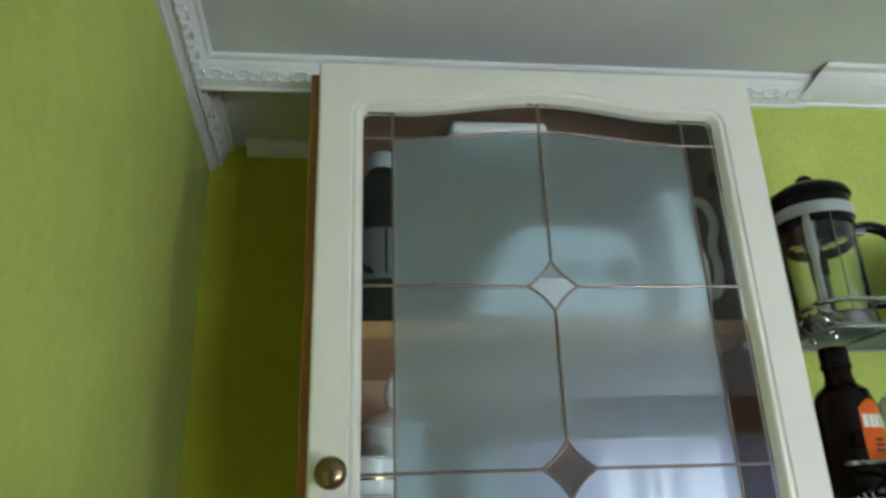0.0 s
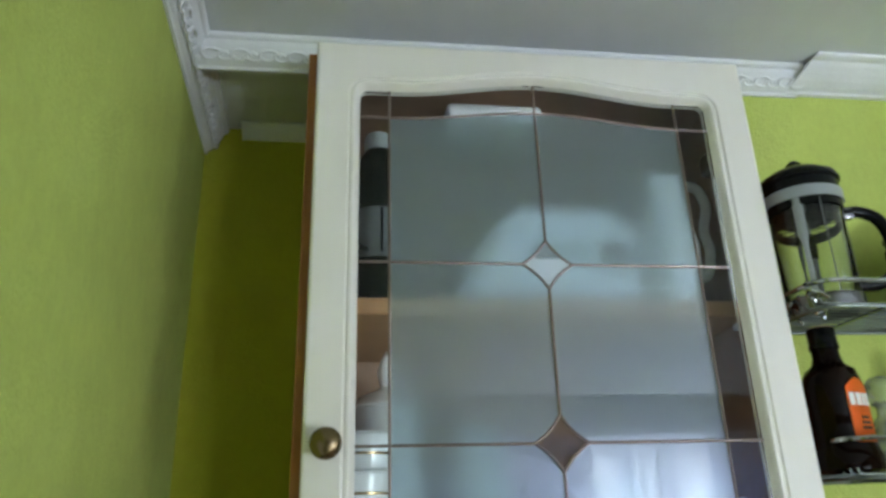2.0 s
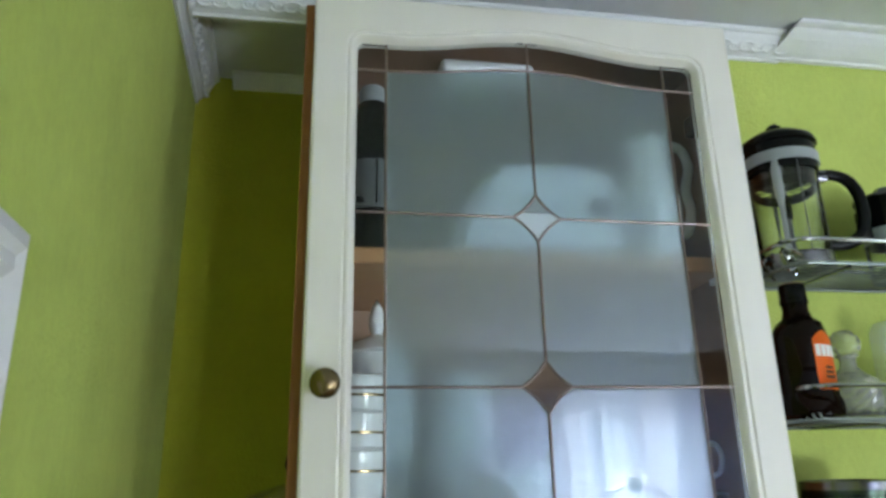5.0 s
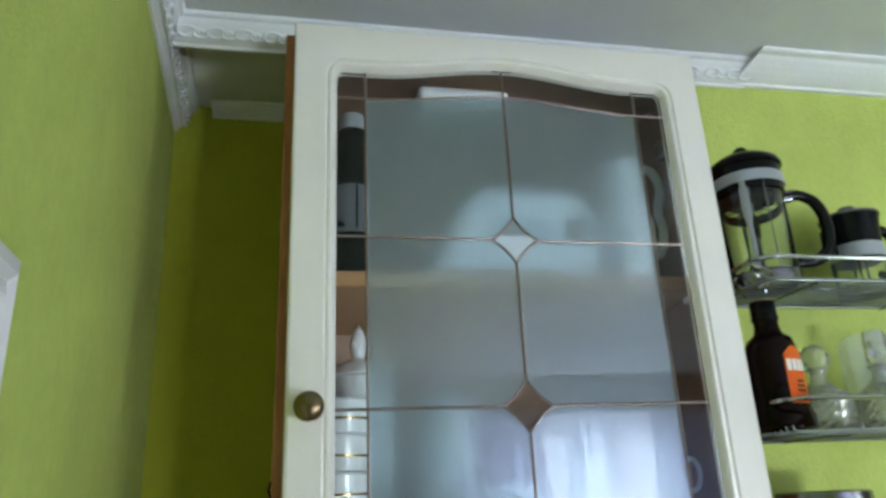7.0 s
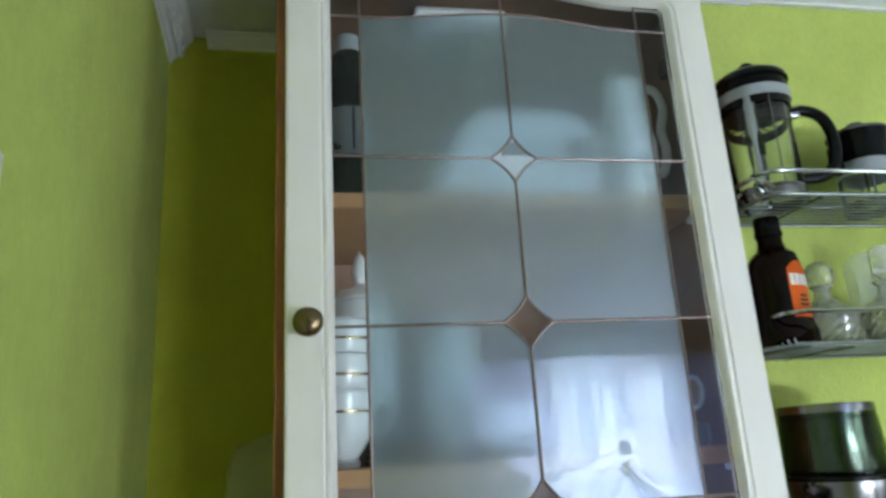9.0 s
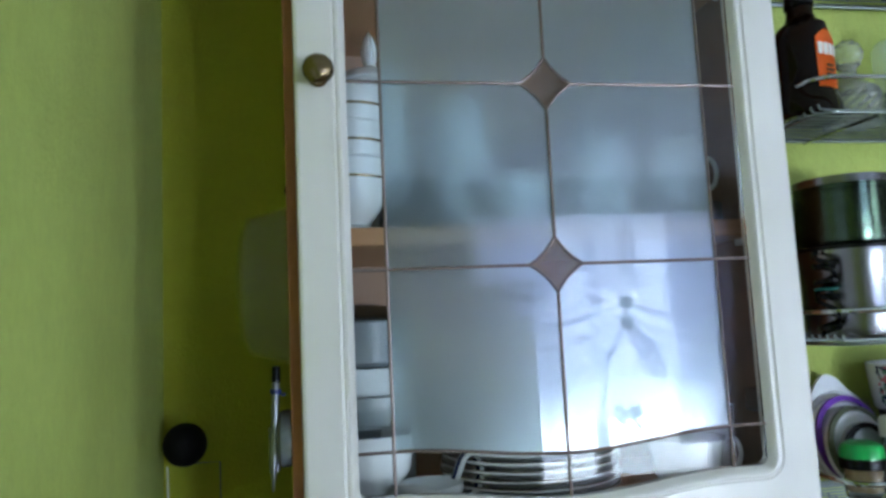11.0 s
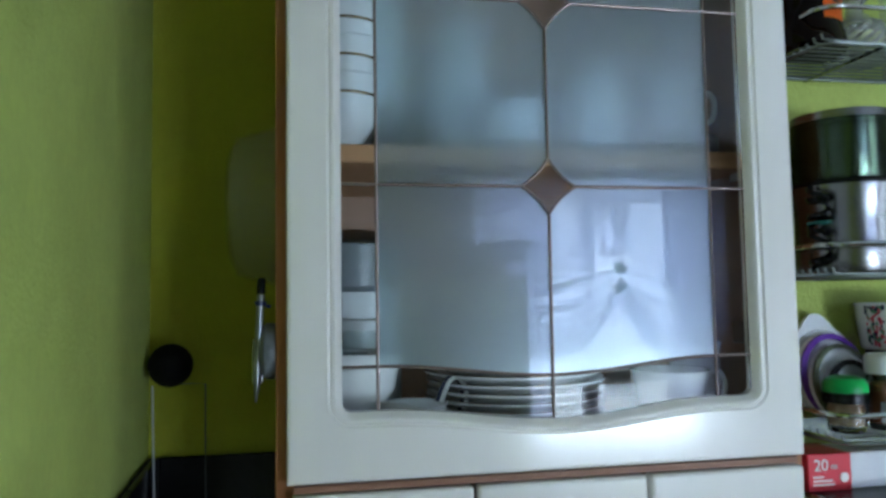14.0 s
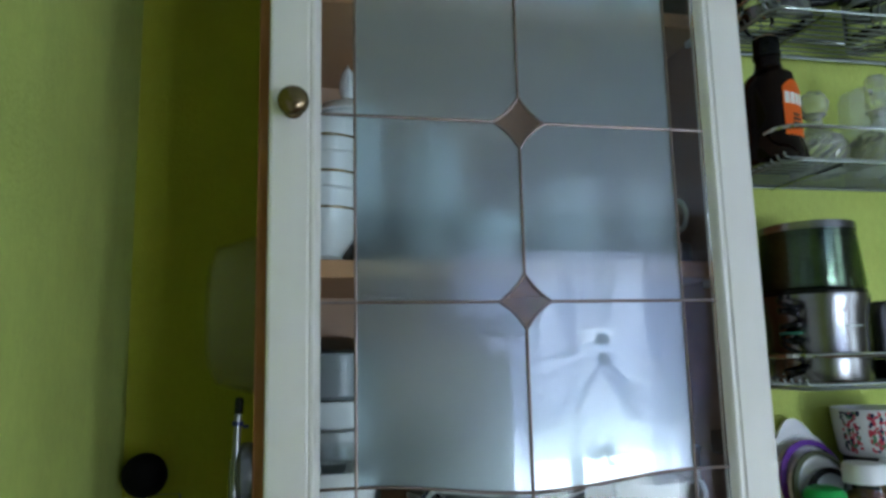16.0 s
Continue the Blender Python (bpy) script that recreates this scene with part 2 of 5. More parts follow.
def thing(name, at, label, category, group="", kind=""):
    ob = new(name)
    ob.empty_display_size = 0.02
    ob.matrix_basis = at if isinstance(at, Matrix) else Matrix.Translation(at)
    return tagged(ob, label, category, group, kind)


def box(x0, x1, y0, y1, z0, z1, bevel=0.0, seg=2, bm=None):
    own = bmesh.new()
    bmesh.ops.create_cube(own, size=1, matrix=Matrix.Translation(((x0 + x1) / 2, (y0 + y1) / 2, (z0 + z1) / 2)) @ Matrix.Diagonal((x1 - x0, y1 - y0, z1 - z0, 1)))
    if bevel:
        bmesh.ops.bevel(own, geom=own.edges[:], offset=bevel, segments=seg, affect="EDGES", profile=0.5)
    if bm is None:
        return own
    me = bpy.data.meshes.new("tmp")
    own.to_mesh(me)
    own.free()
    bm.from_mesh(me)
    bpy.data.meshes.remove(me)
    return bm


def lathe(profile, seg=32, bm=None, at=(0, 0, 0), flutes=0, depth=0.0):
    """Turns (radius, height) pairs round the z axis; flutes cut the outline into facets."""
    bm = bm or bmesh.new()
    rings = []
    for r, z in profile:
        ring = []
        if r < 1e-5:
            ring = [bm.verts.new((at[0], at[1], at[2] + z))]
        else:
            for i in range(seg):
                a = 2 * math.pi * i / seg
                k = r * (1 + depth * math.cos(flutes * a)) if flutes else r
                ring.append(bm.verts.new((at[0] + k * math.cos(a), at[1] + k * math.sin(a), at[2] + z)))
        rings.append(ring)
    for a, b in zip(rings, rings[1:]):
        if len(a) == 1 and len(b) == 1:
            continue
        for i in range(seg):
            j = (i + 1) % seg
            if len(a) == 1:
                bm.faces.new((a[0], b[i], b[j]))
            elif len(b) == 1:
                bm.faces.new((a[i], a[j], b[0]))
            else:
                bm.faces.new((a[i], a[j], b[j], b[i]))
    return bm


def tube(points, radius, seg=8, bm=None, flat=None, closed=False):
    """A rod along points. flat: (half width, half height) of an oval section."""
    bm = bm or bmesh.new()
    pts = [Vector(p) for p in points]
    if flat and 5 <= len(pts) <= 9 and not closed:
        full = [pts[0], *pts, pts[-1]]
        eased = []
        for a, b, c, d in zip(full, full[1:], full[2:], full[3:]):
            for k in range(5):
                u = k / 5
                eased.append(0.5 * (2 * b + (c - a) * u + (2 * a - 5 * b + 4 * c - d) * u * u + (3 * b - a - 3 * c + d) * u ** 3))
        pts = [*eased, pts[-1]]
    n = len(pts)
    rings = []
    side = None
    for i, p in enumerate(pts):
        a = pts[i - 1] if (i or closed) else p
        b = pts[(i + 1) % n] if (i + 1 < n or closed) else p
        d = (b - a).normalized()
        if side is None:
            side = d.cross(Vector((0, 1, 0)) if abs(d.y) < 0.9 else Vector((1, 0, 0))).normalized()
        else:
            side = (side - d * side.dot(d)).normalized()
        up = d.cross(side)
        u, v = flat if flat else (radius, radius)
        rings.append([bm.verts.new(p + side * u * math.cos(2 * math.pi * k / seg) + up * v * math.sin(2 * math.pi * k / seg)) for k in range(seg)])
    last = n if closed else n - 1
    for i in range(last):
        a, b = rings[i], rings[(i + 1) % n]
        for k in range(seg):
            j = (k + 1) % seg
            bm.faces.new((a[k], a[j], b[j], b[k]))
    if not closed:
        bm.faces.new(rings[0])
        bm.faces.new(rings[-1])
    return bm


def slab(outline, y0, y1, bm=None):
    """A flat plate: an outline of (x, z) given thickness from y0 to y1."""
    bm = bm or bmesh.new()
    a = [bm.verts.new((x, y0, z)) for x, z in outline]
    b = [bm.verts.new((x, y1, z)) for x, z in outline]
    bm.faces.new(a)
    bm.faces.new(b[::-1])
    for i in range(len(a)):
        j = (i + 1) % len(a)
        bm.faces.new((a[j], a[i], b[i], b[j]))
    return bm


def extrude_profile(profile, length, axis):
    """A moulding: (across, up) pairs swept along an axis from 0 to length."""
    bm = bmesh.new()
    ends = []
    for s in (0, length):
        ends.append([bm.verts.new((s, a, b) if axis == "x" else (a, s, b)) for a, b in profile])
    bm.faces.new(ends[0])
    bm.faces.new(ends[1][::-1])
    for i in range(len(profile)):
        j = (i + 1) % len(profile)
        bm.faces.new((ends[0][i], ends[0][j], ends[1][j], ends[1][i]))
    return bm


def arc(cx, cz, r, a0, a1, n):
    return [(cx + r * math.cos(radians(a0 + (a1 - a0) * i / n)), cz + r * math.sin(radians(a0 + (a1 - a0) * i / n))) for i in range(n + 1)]


def writing(name, text, size, mat, parent, m, extrude=0.0003):
    """Letters in the built-in font as a mesh part."""
    cu = bpy.data.curves.new(name, "FONT")
    cu.body, cu.size, cu.extrude, cu.align_x, cu.align_y, cu.resolution_u = text, size, extrude, "CENTER", "CENTER", 3
    ob = bpy.data.objects.new(name, cu)
    me = bpy.data.meshes.new_from_object(ob)
    bpy.data.objects.remove(ob)
    me.materials.clear()
    me.materials.append(mat)
    out = new(name, me)
    out.parent, out.matrix_basis = parent, m
    return out


# ---- the room ----
LEFT, ALCOVE, FRONT, CEIL = -0.175, 0.305, 0.10, 2.420
# the left wall runs three degrees out of square, turned about the recess corner
TURN = Matrix.Translation((LEFT - 0.003, ALCOVE, 0)) @ Matrix.Rotation(radians(3.03), 4, "Z") @ Matrix.Translation((-LEFT, -ALCOVE, 0))
SIDE, WINDOW = 2.40, -2.80
EDGE = 0.508


def structure(name, bm, mat, label, category="wall"):
    return tagged(part(name, bm, mat), label, category, kind="structure")


structure("floor", box(LEFT - 0.2, SIDE + 0.2, WINDOW - 0.3, ALCOVE + 0.2, -0.1, 0.0), FLOOR, "brown laminate floor of the kitchen", "floor")
structure("ceiling", box(LEFT - 0.2, SIDE + 0.2, WINDOW - 0.3, ALCOVE + 0.2, CEIL, CEIL + 0.12), CEILING, "white painted kitchen ceiling", "ceiling")
# left wall, with the doorway
DOOR_Y0, DOOR_Y1, DOOR_TOP = -1.05, -0.358, 1.901
bm = box(LEFT - 0.12, LEFT, DOOR_Y1, ALCOVE, 0, CEIL)
box(LEFT - 0.12, LEFT, WINDOW - 0.02, DOOR_Y0, 0, CEIL, bm=bm)
box(LEFT - 0.12, LEFT, DOOR_Y0, DOOR_Y1, DOOR_TOP, CEIL, bm=bm)
structure("wall_left", bm, WALLPAPER, "green wallpapered wall with fine vertical streaks").matrix_basis = TURN
structure("wall_alcove", box(LEFT - 0.12, EDGE, ALCOVE, ALCOVE + 0.15, 0, CEIL), SHADEDPAPER, "green papered back wall of the recess, its shade put into a mustard colour")
structure("wall_front", box(EDGE, SIDE, FRONT, ALCOVE + 0.15, 0, CEIL), WALLPAPER, "lime green papered wall behind the wire rack")


def holed(x0, x1, z0, z1, hx0, hx1, hz0, hz1, y0, y1):
    bm = box(x0, hx0, y0, y1, z0, z1)
    box(hx1, x1, y0, y1, z0, z1, bm=bm)
    box(hx0, hx1, y0, y1, z0, hz0, bm=bm)
    box(hx0, hx1, y0, y1, hz1, z1, bm=bm)
    return bm


WX0, WX1, WZ0, WZ1 = 0.80, 2.14, 0.80, 2.18
structure("wall_window", holed(LEFT - 0.12, SIDE + 0.12, 0, CEIL, WX0, WX1, WZ0, WZ1, WINDOW - 0.25, WINDOW), FARWALL, "wall round the curtained window, made dark brown to cut bounced light")
bm = holed(-2.60, -1.30, 0, CEIL, -2.59, -1.31, 0.96, 2.14, 0, 0.2)
box(WINDOW, -2.60, 0, 0.2, 0, CEIL, bm=bm)
box(-1.30, FRONT, 0, 0.2, 0, CEIL, bm=bm)
for v in bm.verts:
    v.co = Vector((SIDE + v.co.y, v.co.x, v.co.z))
structure("wall_side", bm, FARWALL, "side wall with a window, made dark brown to cut bounced light")


def window(name, m, w, h, label):
    """White casement window: frame, mullion, two panes and a sill; local x along the wall, y to the outside."""
    win = tagged(new(name), label, "window", kind="structure")
    win.matrix_basis = m
    bm = bmesh.new()
    for a in ((0, 0.06, 0, h), (w - 0.06, w, 0, h), (0.06, w - 0.06, 0, 0.06), (0.06, w - 0.06, h - 0.06, h), (w / 2 - 0.035, w / 2 + 0.035, 0.06, h - 0.06)):
        box(a[0], a[1], 0.17, 0.23, a[2], a[3], 0.004, 1, bm)
    part("window_frame", bm, GLOSSWHITE, win)
    for x0, x1 in ((0.06, w / 2 - 0.035), (w / 2 + 0.035, w - 0.06)):
        p = part("pane", box(x0, x1, 0.197, 0.203, 0.06, h - 0.06), CLEAR, win)
        p.visible_shadow = False
    part("window_sill", box(-0.04, w + 0.04, -0.06, 0.17, -0.03, 0.0, 0.006), GLOSSWHITE, win)
    return win


window("window_1", pose(WX0, WINDOW, WZ0, 0, 0, 0) @ Matrix.Diagonal((1, -1, 1, 1)), WX1 - WX0, WZ1 - WZ0, "white casement window behind gathered voile curtains")
window("window_2", pose(SIDE, -1.31, 0.96, 0, 0, -90), 1.28, 1.18, "plain white casement window in the side wall")

# ---- coving ----
COVE = [(0, 0), (0, -0.048), (0.006, -0.048), (0.007, -0.043), (0.014, -0.040), (0.022, -0.034), (0.030, -0.026), (0.037, -0.017), (0.041, -0.010), (0.047, -0.009), (0.050, -0.006), (0.050, 0)]


def scrolls(n, step, along):
    """Raised leaf scrolls on the sloping face of the coving."""
    bm = bmesh.new()
    for i in range(n):
        s = step * (i + 0.5)
        for k, (du, r, turn) in enumerate(((0.0, 0.0125, 1), (0.45, 0.0095, -1))):
            pts = []
            for j in range(15):
                a = j / 14 * 2 * math.pi * 0.95
                rr = r * (1 - 0.55 * j / 14)
                u, v = s + du * step + rr * math.cos(a) * 1.1, turn * rr * math.sin(a)
                across, up = 0.0265 + v * 0.68, -0.0315 + v * 0.73
                across, up = across + 0.0015, up - 0.0015
                pts.append((u, across, up) if along == "x" else (across, u, up))
            tube(pts, 0.0030, 5, bm)
    return bm


def coving(name, m, length, axis, ornate, label):
    c = structure(name, extrude_profile(COVE, length, axis), PLASTER, label, "coving")
    c.matrix_basis = m
    for p in c.data.polygons:
        p.use_smooth = False
    if ornate:
        part("relief", scrolls(int(length / 0.034), 0.034, axis), PLASTER, c, smooth=True)
    return c


coving("coving_left", TURN @ pose(LEFT, WINDOW, CEIL - 0.001) @ Matrix.Diagonal((0.64, 1, 0.92, 1)), ALCOVE - WINDOW, "y", True, "white ornate plaster coving with leaf scrolls")
coving("coving_alcove", pose(LEFT + 0.05, ALCOVE, CEIL - 0.001) @ Matrix.Diagonal((1, -0.5, 0.38, 1)), 0.6, "x", False, "white plaster coving on the recess wall")
coving("coving_front", pose(LEFT + 0.026, FRONT, CEIL - 0.002) @ Matrix.Diagonal((1, -0.62, 0.74, 1)), 0.788, "x", True, "white ornate coving strip bridging the recess above the cabinet")
cut = coving("coving_right", pose(0.621, FRONT, CEIL - 0.001) @ Matrix.Diagonal((1, -1.12, 0.70, 1)), SIDE - 0.621, "x", False, "plain white coving above the wire rack")
for v in cut.data.vertices:
    if v.co.x < 0.001:
        v.co.x = (v.co.z + 0.048) * 0.5

# ---- doorway in the left wall ----
bm = bmesh.new()
ridges = [0.0, 0.010, 0.016, 0.026, 0.032, 0.044, 0.050, 0.062, 0.070]
heights = [0.008, 0.011, 0.008, 0.012, 0.009, 0.013, 0.009, 0.012, 0.008]
rows_out = []
for corner_y, corner_z in ((DOOR_Y1 + 0.07, 0.0), (DOOR_Y1 + 0.07, DOOR_TOP + 0.07), (DOOR_Y0 - 0.07, DOOR_TOP + 0.07), (DOOR_Y0 - 0.07, 0.0)):
    sy = -1 if corner_y > -0.6 else 1
    row = [bm.verts.new((LEFT, corner_y, corner_z))]
    for d, h in zip(ridges, heights):
        row.append(bm.verts.new((LEFT + h, corner_y + sy * d, corner_z - (d if corner_z else 0))))
    row.append(bm.verts.new((LEFT, corner_y + sy * 0.07, corner_z - (0.07 if corner_z else 0))))
    rows_out.append(row)
for a, b in zip(rows_out, rows_out[1:]):
    for i in range(len(a) - 1):
        bm.faces.new((a[i], a[i + 1], b[i + 1], b[i]))
arch = tagged(part("door_frame", bm, GLOSSWHITE), "white moulded architrave round the doorway", "door frame", kind="structure")
arch.matrix_basis = TURN
leaf = structure("door_1", box(LEFT - 0.08, LEFT - 0.04, DOOR_Y0 + 0.001, DOOR_Y1 - 0.001, 0.005, DOOR_TOP - 0.001, 0.002), GLOSSWHITE, "closed white painted room door", "door")
leaf.matrix_basis = TURN
part("door_handle", tube([(LEFT - 0.04, -0.36, 1.0), (LEFT - 0.005, -0.36, 1.0), (LEFT + 0.005, -0.37, 1.0), (LEFT + 0.005, -0.47, 1.0)], 0.009), BRASS, leaf, smooth=True)

# ---- black tiles and worktop ----
backing = structure("tile_backing", box(LEFT, LEFT + 0.004, -0.20, ALCOVE, 0.93, 1.448), GROUT, "dark grout bed behind the black tiles", "tiling")
backing.matrix_basis = TURN
backing2 = structure("tile_backing_alcove", box(LEFT + 0.004, EDGE, ALCOVE - 0.004, ALCOVE, 0.93, 1.448), GROUT, "dark grout bed behind the black tiles", "tiling")
T = 0.147
for row in range(3):
    z1 = 1.450 - row * (T + 0.003)
    for k in range(3):
        y1 = ALCOVE - 0.012 - k * (T + 0.003)
        part("tile", box(LEFT + 0.004, LEFT + 0.011, y1 - T, y1, z1 - T, z1, 0.0015, 1), BLACKTILE, backing)
    for k in range(4):
        x0 = LEFT + 0.012 + k * (T + 0.003)
        part("tile", box(x0, x0 + T, ALCOVE - 0.011, ALCOVE - 0.004, z1 - T, z1, 0.0015, 1), BLACKTILE, backing2)
tagged(part("worktop", box(LEFT + 0.011, EDGE, -0.19, ALCOVE - 0.011, 0.89, 0.93, 0.004), BLACKTILE), "black worktop under the hanging cabinet", "worktop", kind="structure")

# ---- the cabinet ----
CX0, CX1, CZ0, CZ1 = -0.010, 0.506, 1.335, 2.356
DZ0, DZ1, DW = 1.481, 2.36, 0.496
cab = thing("wall_cabinet", (0, 0, CZ0), "tall cream wall cabinet with leaded glass door and three small drawers", "cabinet")
INV = Matrix.Translation((0, 0, -CZ0))


def cpart(name, bm, mat, parent=None, label="", smooth=False):
    bm.transform(INV)
    return part(name, bm, mat, parent or cab, label, smooth)


BACK, BODY = ALCOVE - 0.002, 0.0195
cpart("side_panel", box(CX0, CX0 + 0.016, BODY, BACK, CZ0, CZ1, 0.001, 1), WOOD, label="brown wood-effect side panel")
cpart("side_panel", box(CX1 - 0.016, CX1, BODY, BACK, CZ0, CZ1, 0.001, 1), WOOD, label="brown wood-effect side panel")
IX0, IX1 = CX0 + 0.0162, CX1 - 0.0162
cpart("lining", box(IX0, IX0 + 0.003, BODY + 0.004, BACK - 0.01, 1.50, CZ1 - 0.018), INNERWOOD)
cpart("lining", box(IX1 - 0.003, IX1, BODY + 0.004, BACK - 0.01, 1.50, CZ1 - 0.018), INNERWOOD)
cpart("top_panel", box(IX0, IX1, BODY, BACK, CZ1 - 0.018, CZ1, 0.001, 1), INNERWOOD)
cpart("bottom_panel", box(IX0, IX1, BODY, BACK, CZ0, CZ0 + 0.016, 0.001, 1), WOOD)
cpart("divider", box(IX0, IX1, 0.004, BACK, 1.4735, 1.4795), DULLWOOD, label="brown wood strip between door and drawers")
cpart("base_shelf", box(IX0, IX1, BODY, BACK - 0.01, 1.482, 1.500), SHELFEDGE)
cpart("back_panel", box(IX0, IX1, BACK - 0.008, BACK - 0.001, CZ0 + 0.017, CZ1 - 0.019), BACKBOARD)
SH2, SH3 = 2.078, 1.790
for z in (SH2, SH3):
    cpart("shelf", box(IX0 + 0.0035, IX1 - 0.0035, 0.052, BACK - 0.0085, z - 0.018, z, 0.001, 1), SHELFEDGE)
    for x in (IX0 + 0.0075, IX1 - 0.0075):
        cpart("shelf_peg", box(x - 0.003, x + 0.003, 0.07, 0.085, z - 0.026, z - 0.0185, 0.001, 1), WHITEPLASTIC)

# door frame with arched head and foot
GX0, GX1, GZ0, GZ1 = 0.048, 0.4465, 1.5405, 2.303
GXC, GZC = (GX0 + GX1) / 2, (GZ0 + GZ1) / 2


def swell(s, deep):
    """The double curve of head and foot rails, s from 0 to 1: flat ends, raised middle."""
    k = min(s, 1 - s) * 2
    return deep * (0.5 - 0.5 * math.cos(math.pi * max(0, min(1, (k - 0.16) / 0.84))))


def opening_loop(d):
    """Points round the glass opening, d outside it; anticlockwise from the lower left."""
    x0, x1, r, n = GX0 - d, GX1 + d, 0.009 + max(0, d), 28
    z0, z1 = GZ0 - d, GZ1 + d
    pts = []
    for i in range(n + 1):
        s = i / n
        pts.append((x0 + r + (x1 - x0 - 2 * r) * s, z0 - swell(s, 0.0135)))
    pts += arc(x1 - r, z0 + r, r, -75, -15, 4)
    for i in range(n + 1):
        pts.append((x1, z0 + r + (z1 - z0 - 2 * r) * i / n))
    pts += arc(x1 - r, z1 - r, r, 15, 75, 4)
    for i in range(n + 1):
        s = 1 - i / n
        pts.append((x0 + r + (x1 - x0 - 2 * r) * s, z1 + swell(s, 0.0165)))
    pts += arc(x0 + r, z1 - r, r, 105, 165, 4)
    for i in range(n + 1):
        pts.append((x0, z1 - r - (z1 - z0 - 2 * r) * i / n))
    pts += arc(x0 + r, z0 + r, r, 195, 255, 4)
    return pts


def outer_loop(inset):
    x0, x1, z0, z1, n = inset, DW - inset, DZ0 + inset, DZ1 - inset, 28
    pts = [(x0 + (x1 - x0) * i / n, z0) for i in range(n + 1)]
    pts += [(x1, z0)] * 5
    pts += [(x1, z0 + (z1 - z0) * i / n) for i in range(n + 1)]
    pts += [(x1, z1)] * 5
    pts += [(x1 - (x1 - x0) * i / n, z1) for i in range(n + 1)]
    pts += [(x0, z1)] * 5
    pts += [(x0, z1 - (z1 - z0) * i / n) for i in range(n + 1)]
    pts += [(x0, z0)] * 5
    return pts


bm = bmesh.new()
loops = [(outer_loop(0), 0.018), (outer_loop(0), 0.004), (outer_loop(0.0012), 0.0012), (outer_loop(0.004), 0.0), (opening_loop(0.0128), 0.0), (opening_loop(0.0119), 0.0016), (opening_loop(0.0104), 0.0022),
         (opening_loop(0.0089), 0.0008), (opening_loop(0.0064), 0.0006), (opening_loop(0.0038), 0.0024), (opening_loop(0.002), 0.0062), (opening_loop(0), 0.0085), (opening_loop(0), 0.018)]
rings = [[bm.verts.new((x, y, z)) for x, z in pts] for pts, y in loops]
N = len(rings[0])
for a, b in zip(rings, rings[1:] + rings[:1]):
    for i in range(N):
        j = (i + 1) % N
        bm.faces.new((a[i], a[j], b[j], b[i]))
bmesh.ops.remove_doubles(bm, verts=bm.verts, dist=1e-6)
door = cpart("door", bm, CREAM, label="cream lacquered door frame with arched moulding", smooth=True)
flatten(door)

# leaded glass: two columns, four rows, three diamonds, clear border
MX0, MXC, MX1 = 0.0798, 0.2430, 0.4090
ROWS_Z = (2.1025, 1.9230, 1.7440)
HALF = 0.0265


def top_came(x):
    return 2.269 + swell((x - GX0) / (GX1 - GX0), 0.0135)


def foot_came(x):
    return 1.580 - swell((x - GX0) / (GX1 - GX0), 0.0130)


def diamond_side(zc, qx, qz, n=8):
    """One hollow side of a diamond, from its side point to its upper or lower point."""
    return [(MXC + qx * HALF * (1 - k / n) - qx * 0.0017 * math.sin(math.pi * k / n), zc + qz * HALF * (k / n) - qz * 0.0017 * math.sin(math.pi * k / n)) for k in range(n + 1)]


GY0, GY1 = 0.0085, 0.0125


def pane(outline, mat, label=""):
    bm = slab(outline, GY0, GY1)
    p = cpart("pane", bm, mat, door, label)
    p.visible_shadow = False
    return p


for q, xe in ((-1, MX0), (1, MX1)):
    levels = [None, *ROWS_Z, None]
    for i in range(4):
        pts = []
        n = 10
        if levels[i] is None:
            xs = [xe + (MXC - xe) * k / n for k in range(n + 1)]
            pts += [(x, top_came(x)) for x in xs]
        else:
            pts += [(xe, levels[i])]
            pts += diamond_side(levels[i], q, -1)
        if levels[i + 1] is None:
            xs = [MXC + (xe - MXC) * k / n for k in range(n + 1)]
            pts += [(x, foot_came(x)) for x in xs]
        else:
            pts += diamond_side(levels[i + 1], q, 1)[::-1]
            pts += [(xe, levels[i + 1])]
        pane(pts, FROST, "frosted glass pane")
for zc in ROWS_Z:
    a, b, c, d = diamond_side(zc, -1, 1), diamond_side(zc, 1, 1)[::-1], diamond_side(zc, 1, -1), diamond_side(zc, -1, -1)[::-1]
    pane(a[:-1] + b[:-1] + c[:-1] + d[:-1], PANECLEAR, "small clear diamond pane")
bounds = [GZ1 - 0.001, 2.269, *ROWS_Z, 1.580, GZ0 + 0.001]
for x0, x1 in ((GX0 + 0.0005, MX0), (MX1, GX1 - 0.0005)):
    for za, zb in zip(bounds, bounds[1:]):
        pane([(x0, zb), (x1, zb), (x1, za), (x0, za)], PANECLEAR, "clear border pane")
xs = [MX0 + (MX1 - MX0) * k / 20 for k in range(21)]
for part_xs in (xs[:11], xs[10:]):
    pane([(x, top_came(x)) for x in part_xs] + [(x, GZ1 + swell((x - GX0) / (GX1 - GX0), 0.0165)) for x in part_xs[::-1]], PANECLEAR, "clear border pane")
    pane([(x, GZ0 - swell((x - GX0) / (GX1 - GX0), 0.0135)) for x in part_xs] + [(x, foot_came(x)) for x in part_xs[::-1]], PANECLEAR, "clear border pane")


def came(pts, width=0.0030):
    return cpart("came", tube([(x, GY0 - 0.0004, z) for x, z in pts], 0, 8, flat=(width / 2, 0.0013)), LEAD, door, "copper-toned lead strip", True)


